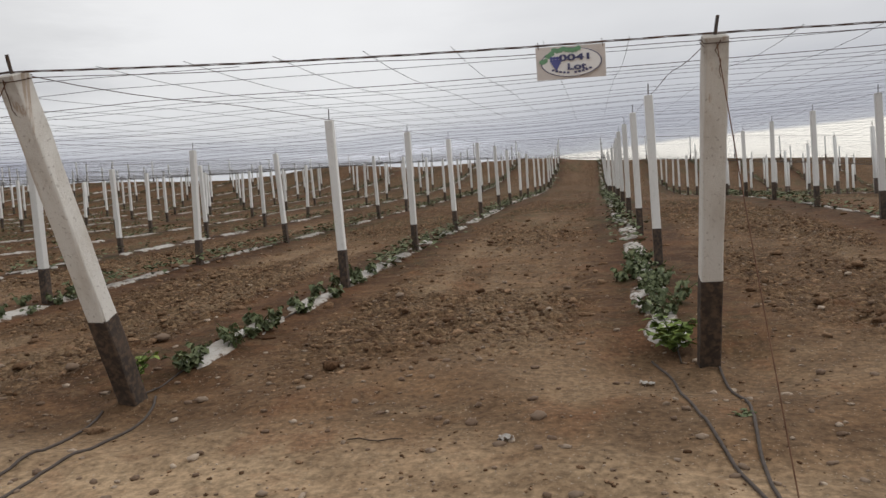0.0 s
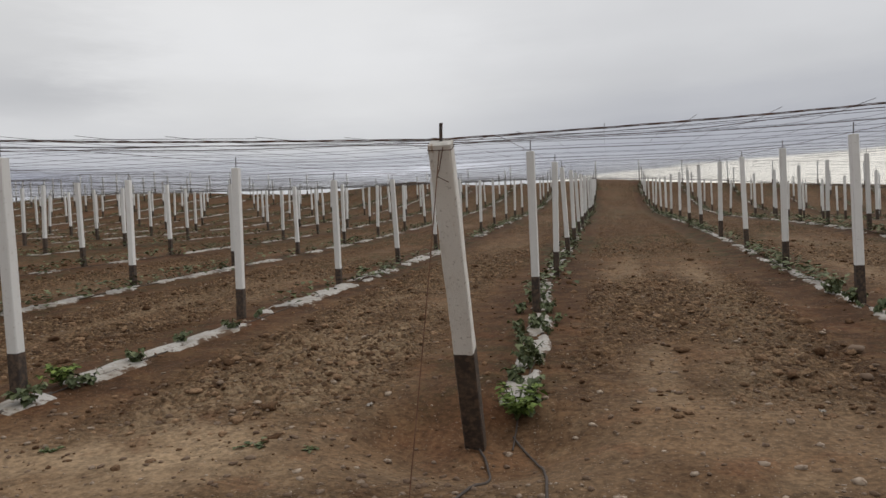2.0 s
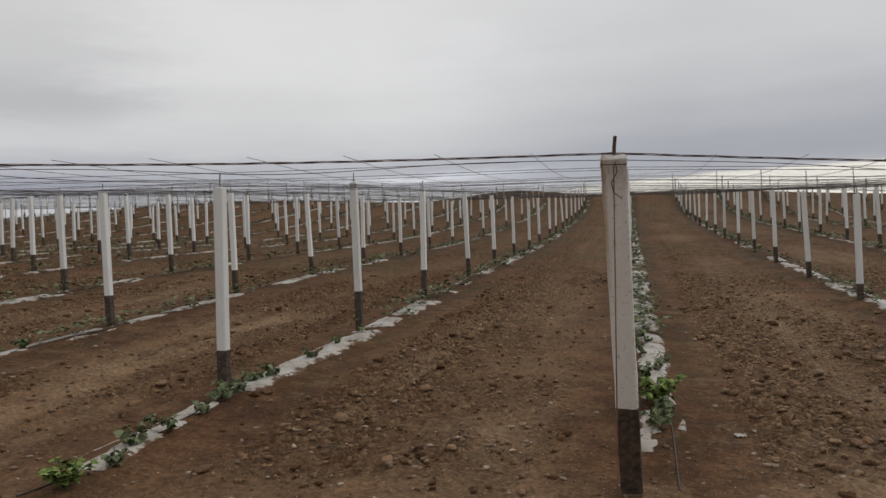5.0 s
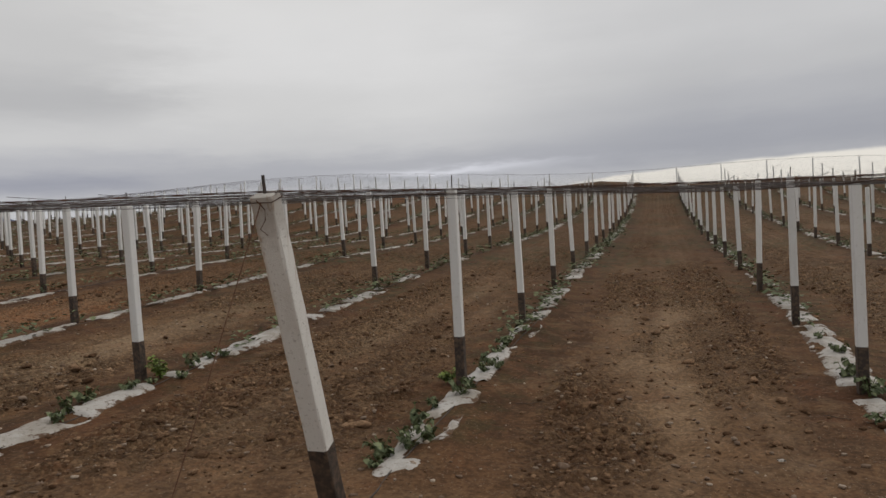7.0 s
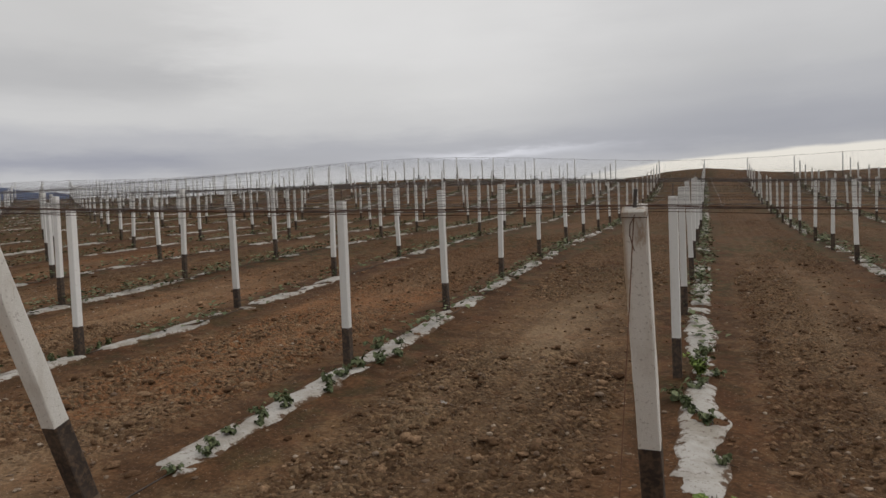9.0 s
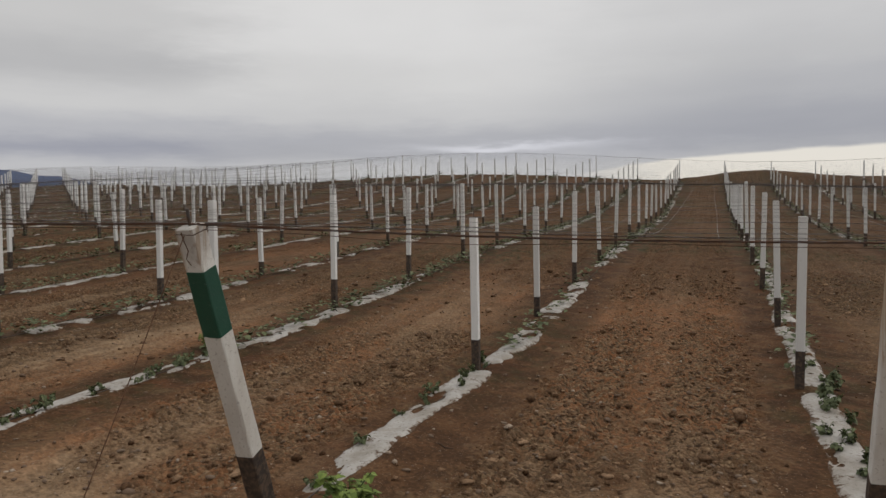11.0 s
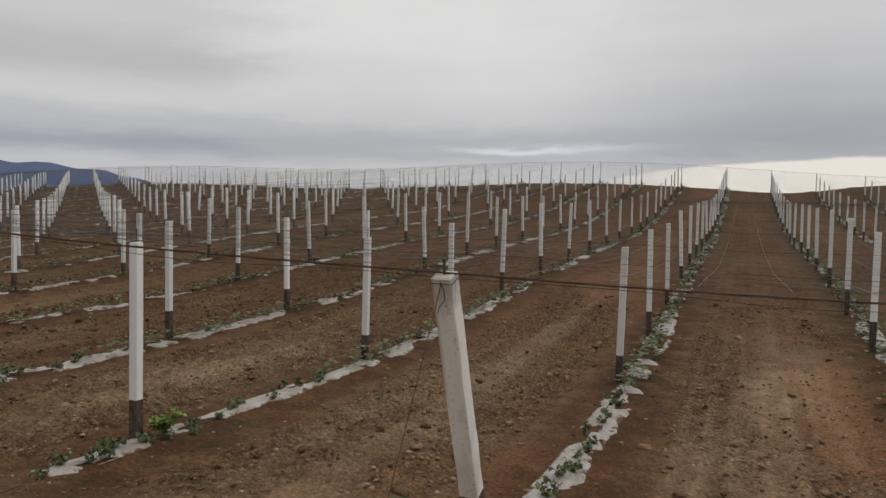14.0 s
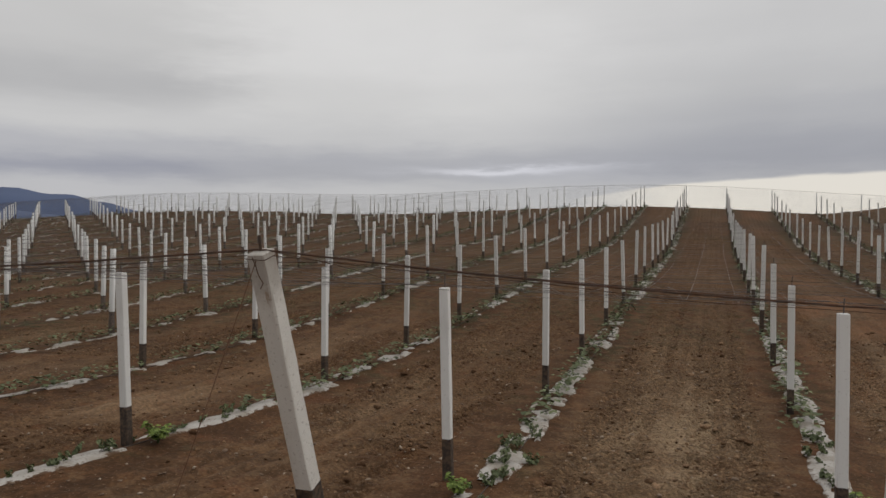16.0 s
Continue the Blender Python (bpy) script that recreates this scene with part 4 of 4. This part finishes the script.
def scatter(n, q0, q1, seed, keep):
    R = np.random.RandomState(seed)
    x = R.uniform(-58, 5, n)
    q = q0 + (q1 - q0) * R.rand(n) ** 1.5
    y = edge(x) + q
    ok = R.rand(n) < keep(x, y, q)
    x, y = x[ok], y[ok]
    return np.stack([x, y, ground_z(x, y)], 1), R


def build_lumps():
    tilled = lambda x, y, q: field(x, q) * (.06 + .94 * band(x, y)) * (1 - .45 * smooth(-30, -38, x))
    P, R = scatter(100000, -.7, 13, 7, tilled)
    lumps("soil_clods", P, .007 + .021 * R.rand(len(P)) ** 2.2, CLOD, "crumbled brown soil clods on the tilled lanes", "soil", 8, .7)
    P, R = scatter(11000, -.6, 13, 9, tilled)
    lumps("large_soil_clods", P, .020 + .038 * R.rand(len(P)) ** 2.5, CLOD, "larger broken soil clods on the tilled lanes", "soil", 10, .6, True)
    stony = lambda x, y, q: .12 + .30 * smooth(2.2, .8, q) + .36 * band(x, y) * field(x, q) + .9 * gravel(x, y, q)
    P, R = scatter(90000, -3.2, 12, 12, stony)
    lumps("field_stones", P, .006 + .023 * R.rand(len(P)) ** 2.8, ROCK, "small pale stones strewn over the soil", "stones", 13, .6)
    patchy = lambda x, y, q: smooth(1.6, .2, q) * smooth(.42, .62, fbm(x * 1.3 + 19, y * 1.5, 3))
    P, R = scatter(42000, -3.3, 1.6, 15, patchy)
    lumps("soil_crumbs", P, .003 + .011 * R.rand(len(P)) ** 2.5, CLOD, "fine loose soil crumbs on the trodden headland", "soil", 16, .6)
    R = np.random.RandomState(41)
    x, y = R.normal(-6.8, .95, 3000), R.normal(-3.2, .32, 3000)
    ok = fbm(x * 1.6 + 2, y * 1.9, 2) > .40
    P = np.stack([x, y, ground_z(x, y)], 1)[ok]
    lumps("pebbles", P, .005 + .020 * R.rand(len(P)) ** 2.2, ROCK, "dense pale pebbles washed out on the headland", "pebbles", 42, .6)


build_lumps()


def stone(seed):
    bm = bmesh.new()
    bmesh.ops.create_icosphere(bm, subdivisions=2, radius=1)
    for v in bm.verts:
        n = noise.noise(v.co * 1.3 + Vector((seed * 3.1, 0, 0)))
        v.co *= 1 + .35 * n
        v.co.z *= .62
    ob = part("stone", bm, ROCK, None, "", False)
    return tagged(ob, "rounded pale field stone lying on bare soil", "stone", "loose field stones")


def build_stones():
    rr = random.Random(31)
    protos = [stone(n) for n in range(4)]
    fixed = [(-1.32, -1.23, .028), (-.99, -1.18, .034), (-3.04, -.83, .032), (-4.4, -.26, .042), (-4.22, .58, .055)]
    spots = fixed + [None] * 50
    n = 0
    for sp in spots:
        if sp:
            x, y, s = sp
        else:
            x = rr.uniform(-50, 2)
            y = float(edge(x)) + rr.uniform(-1.8, 5)
            s = rr.uniform(.020, .042)
            if float(lane(np.array([x]))[0]) < .35 and y > float(edge(x)):
                continue
        m = pose(x, y, gz(x, y) + s * .3, rr.uniform(-15, 15), rr.uniform(-15, 15), rr.uniform(0, 360))
        if n < 4:
            ob = protos[n]
            ob.matrix_world = m
        else:
            ob = copy_thing(protos[n % 4], m)
        ob.scale = (s * 1.25, s, s)
        n += 1


build_stones()

# ---- small litter of the headland ----
def build_litter():
    rr = random.Random(77)
    bark = material("dry_twig", plain((.055, .038, .026), .9, .4, 30))
    spots = [(-1.75, -1.48), (-5.04, -2.37)] + [(rr.uniform(-46, 0), None) for _ in range(10)]
    for x, y in spots:
        y = y if y is not None else float(edge(x)) + rr.uniform(-1.6, 2.5)
        a, n = rr.uniform(-.6, .6), rr.uniform(.12, .3)
        pts = []
        for k in range(6):
            px, py = x + math.cos(a) * n * (k / 5 - .5), y + math.sin(a) * n * (k / 5 - .5) + .02 * math.sin(k * 1.7)
            pts.append((px, py, gz(px, py) + .008))
        V, F = tubes([pts], .0035, 5)
        tagged(raw("twig", V, F, bark), "short dry brown twig on bare soil", "twig", "fallen twigs")
    for k in range(14):
        x = rr.uniform(-46, 1)
        y = float(edge(x)) + rr.uniform(-1.4, 3.0)
        if k == 0:
            x, y = -.42, -.42
        if k == 1:
            x, y = -1.12, -1.45
        n = 7
        w = rr.uniform(.035, .08)
        g = [(u / (n - 1) - .5, v / (n - 1) - .5) for v in range(n) for u in range(n)]
        px = np.array([x + u * w * rr.uniform(.8, 1.2) for u, v in g])
        py = np.array([y + v * w * .7 * rr.uniform(.8, 1.2) for u, v in g])
        pz = ground_z(px, py) + .006 + np.array([rr.uniform(0, .02) for _ in g])
        F = [(r * n + c, r * n + c + 1, (r + 1) * n + c + 1, (r + 1) * n + c) for r in range(n - 1) for c in range(n - 1)]
        ob = raw("plastic_scrap", np.stack([px, py, pz], 1), F, FILM)
        at = ob.data.attributes.new("rim", "FLOAT", "POINT")
        at.data.foreach_set("value", np.full(len(px), .25, np.float32))
        tagged(ob, "crumpled dirty white plastic scrap on soil", "litter", "plastic scraps")
    small = make_plant("ground_weed", 321, 9, 5, .12, .04, .030, LEAF, "low dull green weed growing on the bare headland", "headland weeds")
    first = True
    for k in range(15):
        x = rr.uniform(-47, 1)
        y = float(edge(x)) + rr.uniform(-1.5, 2.8)
        if k < 4:
            x, y = ((-.02, -1.15), (-7.9, -1.95), (-3.75, -2.25), (-8.2, -2.0))[k]
        m = pose(x, y, gz(x, y), 0, 0, rr.uniform(0, 360))
        ob = small if first else copy_thing(small, m)
        ob.matrix_world = m
        q = rr.uniform(.5, 1.3)
        ob.scale = (q, q, q * rr.uniform(.6, 1.2))
        first = False


build_litter()

# ---- drip hoses on the headland ----
def hose(points, r=.0078):
    pts = []
    P = [Vector((x, y, 0)) for x, y in points]
    for a, b, c, d in zip([P[0]] + P[:-2], P[:-1], P[1:], P[2:] + [P[-1]]):
        for k in range(8):
            t = k / 8
            v = .5 * ((2 * b) + (c - a) * t + (2 * a - 5 * b + 4 * c - d) * t * t + (3 * b - a - 3 * c + d) * t ** 3)
            pts.append((v.x, v.y, gz(v.x, v.y) + r * .8 + .016 * float(smooth(-2.4, -2.7, v.y) * smooth(-8, -7, v.x) * smooth(-5.5, -6, v.x))))
    V, F = tubes([pts], r, 8)
    ob = raw("drip_hose", V, F, HOSE)
    ob.data.polygons.foreach_set("use_smooth", np.ones(len(F), bool))
    tagged(ob, "black rubber drip hose lying on the headland soil", "hose", "drip hoses")


hose(((-.36, .02), (-.27, -.30), (-.25, -.7), (-.22, -1.17), (-.17, -1.73), (-.10, -2.15), (.02, -2.9), (.25, -3.6)))
hose(((.01, -.22), (.02, -.50), (.04, -.85), (.02, -1.1), (-.06, -1.72), (-.06, -2.2), (.06, -2.95), (.3, -3.6)))
hose(((-3.36, -.82), (-3.27, -1.02), (-3.22, -1.4), (-3.2, -1.71), (-3.18, -2.14), (-3.1, -2.8), (-2.9, -3.5)))
hose(((-3.56, -1.05), (-3.51, -1.3), (-3.45, -1.6), (-3.41, -1.9), (-3.34, -2.5), (-3.2, -3.3)))
hose(((-7.02, -1.40), (-6.88, -1.72), (-6.84, -1.97), (-6.89, -2.59), (-6.98, -3.05), (-7.1, -3.7)))
hose(((-6.78, -1.28), (-6.58, -1.68), (-6.51, -2.04), (-6.46, -2.54), (-6.43, -2.99), (-6.4, -3.7)))
hose(((-10.26, -1.27), (-10.25, -1.9), (-10.22, -2.75), (-10.2, -3.2), (-10.1, -4.0)))
hose(((-10.46, -2.35), (-10.5, -2.6), (-10.55, -2.83), (-10.57, -3.1), (-10.6, -3.8)))

for i in range(-1, 16):
    y0 = end_y(i) + .3
    ys = np.arange(y0, y0 + 20, .2)
    xs = film_x(i) + NEAR_OFF.get(i, 0.0) * smooth(7, 1.5, ys - y0) + .05 + .05 * (fbm(ys * .5, np.full_like(ys, i * 4.4), 2) - .5)
    V, F = tubes([np.stack([xs, ys, ground_z(xs, ys) + .004], 1)], .006, 5)
    tagged(raw("drip_line", V, F, HOSE), "thin black drip line lying along the plastic film", "hose", "drip lines of the rows")

# ---- sign hung from the edge cable ----
def letters(text, size, width):
    cu = bpy.data.curves.new("letters", "FONT")
    cu.body, cu.size, cu.extrude, cu.align_x, cu.align_y = text, size, .0008, "CENTER", "CENTER"
    cu.offset = size * .032
    ob = new("letters", cu)
    me = bpy.data.meshes.new_from_object(ob.evaluated_get(bpy.context.evaluated_depsgraph_get()))
    bpy.data.objects.remove(ob)
    xs = [v.co.x for v in me.vertices]
    f = width / (max(xs) - min(xs))
    for v in me.vertices:
        v.co.x *= f
    return me


def disc(rx, rz, n=40, y=0.0, cx=0.0, cz=0.0, inner=0.0):
    bm = bmesh.new()
    outer = [bm.verts.new((cx + rx * math.cos(6.2832 * k / n), y, cz + rz * math.sin(6.2832 * k / n))) for k in range(n)]
    back = [bm.verts.new((v.co.x, y + .0008, v.co.z)) for v in outer]
    if inner:
        hole = [bm.verts.new((cx + (v.co.x - cx) * inner, y, cz + (v.co.z - cz) * inner)) for v in outer]
        for k in range(n):
            j = (k + 1) % n
            bm.faces.new((outer[k], outer[j], hole[j], hole[k]))
    else:
        bm.faces.new(outer)
    for k in range(n):
        j = (k + 1) % n
        bm.faces.new((outer[j], outer[k], back[k], back[j]))
    return bm


def build_sign():
    xa, xb, h = SIGN_X[0], SIGN_X[1], SIGN_H
    cx = (xa + xb) / 2
    w = xb - xa
    cy, cz = float(CABLE_Y(cx)), float(CABLE_Z(cx))
    dz = float(CABLE_Z(xb) - CABLE_Z(xa)) / w
    dy = float(CABLE_Y(xb) - CABLE_Y(xa)) / w
    m = pose(cx, cy - .012, cz - .026, 4, -math.degrees(math.atan(dz)) - 1.2, math.degrees(math.atan(dy)))
    s = empty("lot_sign", m)
    board = material("banner_board", plain((.60, .55, .52), .6, .25, 9))
    pale = material("banner_white", plain((.80, .79, .78), .6, .06))
    ink = material("banner_blue_ink", plain((.075, .08, .17), .6, .2))
    grape = material("banner_grape", plain((.10, .11, .30), .5, .3, 60))
    vine = material("banner_leaf_green", plain((.17, .33, .20), .6, .3, 60))
    bm = bmesh.new()
    bmesh.ops.create_grid(bm, x_segments=12, y_segments=6, size=.5)
    for v in bm.verts:
        x, z = v.co.x * w, (v.co.y - .5) * h
        v.co = Vector((x, .006 * math.sin(x * 11) * (-z / h), z))
    g = bmesh.ops.extrude_face_region(bm, geom=bm.faces[:])
    for v in [e for e in g["geom"] if isinstance(e, bmesh.types.BMVert)]:
        v.co.y += .003
    bmesh.ops.recalc_face_normals(bm, faces=bm.faces[:])
    part("banner", bm, board, s, "faded plank-patterned banner sheet")
    part("oval", disc(w * .43, h * .43, 48, -.006, w * .0, -h * .5), pale, s, "pale oval field")
    part("oval_rim", disc(w * .44, h * .44, 48, -.0065, 0, -h * .5, .965), ink, s, "thin dark rim of the oval")
    rr = random.Random(2)
    for k in range(14):
        row = [4, 4, 3, 2, 1]
        r = 0
        n = k
        while n >= row[r]:
            n -= row[r]
            r += 1
        part("grape", disc(w * .024, w * .024, 12, -.0085 - .0002 * k, -w * .22 + (n - (row[r] - 1) / 2) * w * .042, -h * .36 - r * w * .036), grape, s)
    for k in range(13):
        a = k / 12
        part("printed_leaf", disc(w * .045 * rr.uniform(.7, 1.2), w * .036, 7, -.0075 - .0002 * k, -w * .41 + a * w * .52, -h * .12 - .36 * h * (1 - min(1, a * 3)) + rr.uniform(-.03, .03) * h), vine, s)
    for text, size, width, x, z in (("0041", h * .26, w * .44, w * .06, -h * .37), ("Lot", h * .27, w * .27, w * .07, -h * .65)):
        ob = new("number" if text[0] == "0" else "word", letters(text, size, width))
        ob.data.materials.clear()
        ob.data.materials.append(ink)
        ob.parent = s
        ob.matrix_local = pose(x, -.011, z, 90, 0, 0)
    for k in range(11):
        a = (k - 5) / 5
        if k == 5:
            continue
        bm = bmesh.new()
        bmesh.ops.create_cube(bm, size=1)
        for v in bm.verts:
            v.co = Vector((v.co.x * w * .036 + a * w * .27, v.co.y * .001 - .0095, v.co.z * h * .055 - h * (.82 - .10 * a * a)))
        part("print_bar", bm, ink, s)
    for x in (-w * .46, w * .46):
        V, F = tubes([[(x, 0, -.012), (x + .003, -.008, .012), (x, .008, .026), (x - .003, .014, .012), (x, .006, -.012)]], .0014, 4)
        raw("tie", V, F, CABLE, s, "dark wire tie")
    tagged(s, "faded vineyard lot banner with grapes reading 0041 Lot", "sign")


SIGN_X, SIGN_H = (-.905, -.553), .162
build_sign()


# loose pipe end on the green-banded post's head
def build_tail():
    T = END_TOP[3]
    pts = [(T.x + .02, T.y - .05, T.z - .02), (T.x - .05, T.y - .08, T.z - .02), (T.x - .12, T.y - .10, T.z - .045), (T.x - .18, T.y - .12, T.z - .11)]
    V, F = tubes([pts], .011, 8)
    ob = raw("cable_end", V, F, material("grey_sleeve", plain((.30, .30, .29))))
    tagged(ob, "frayed grey sleeved cable end on a post head", "cable")


build_tail()
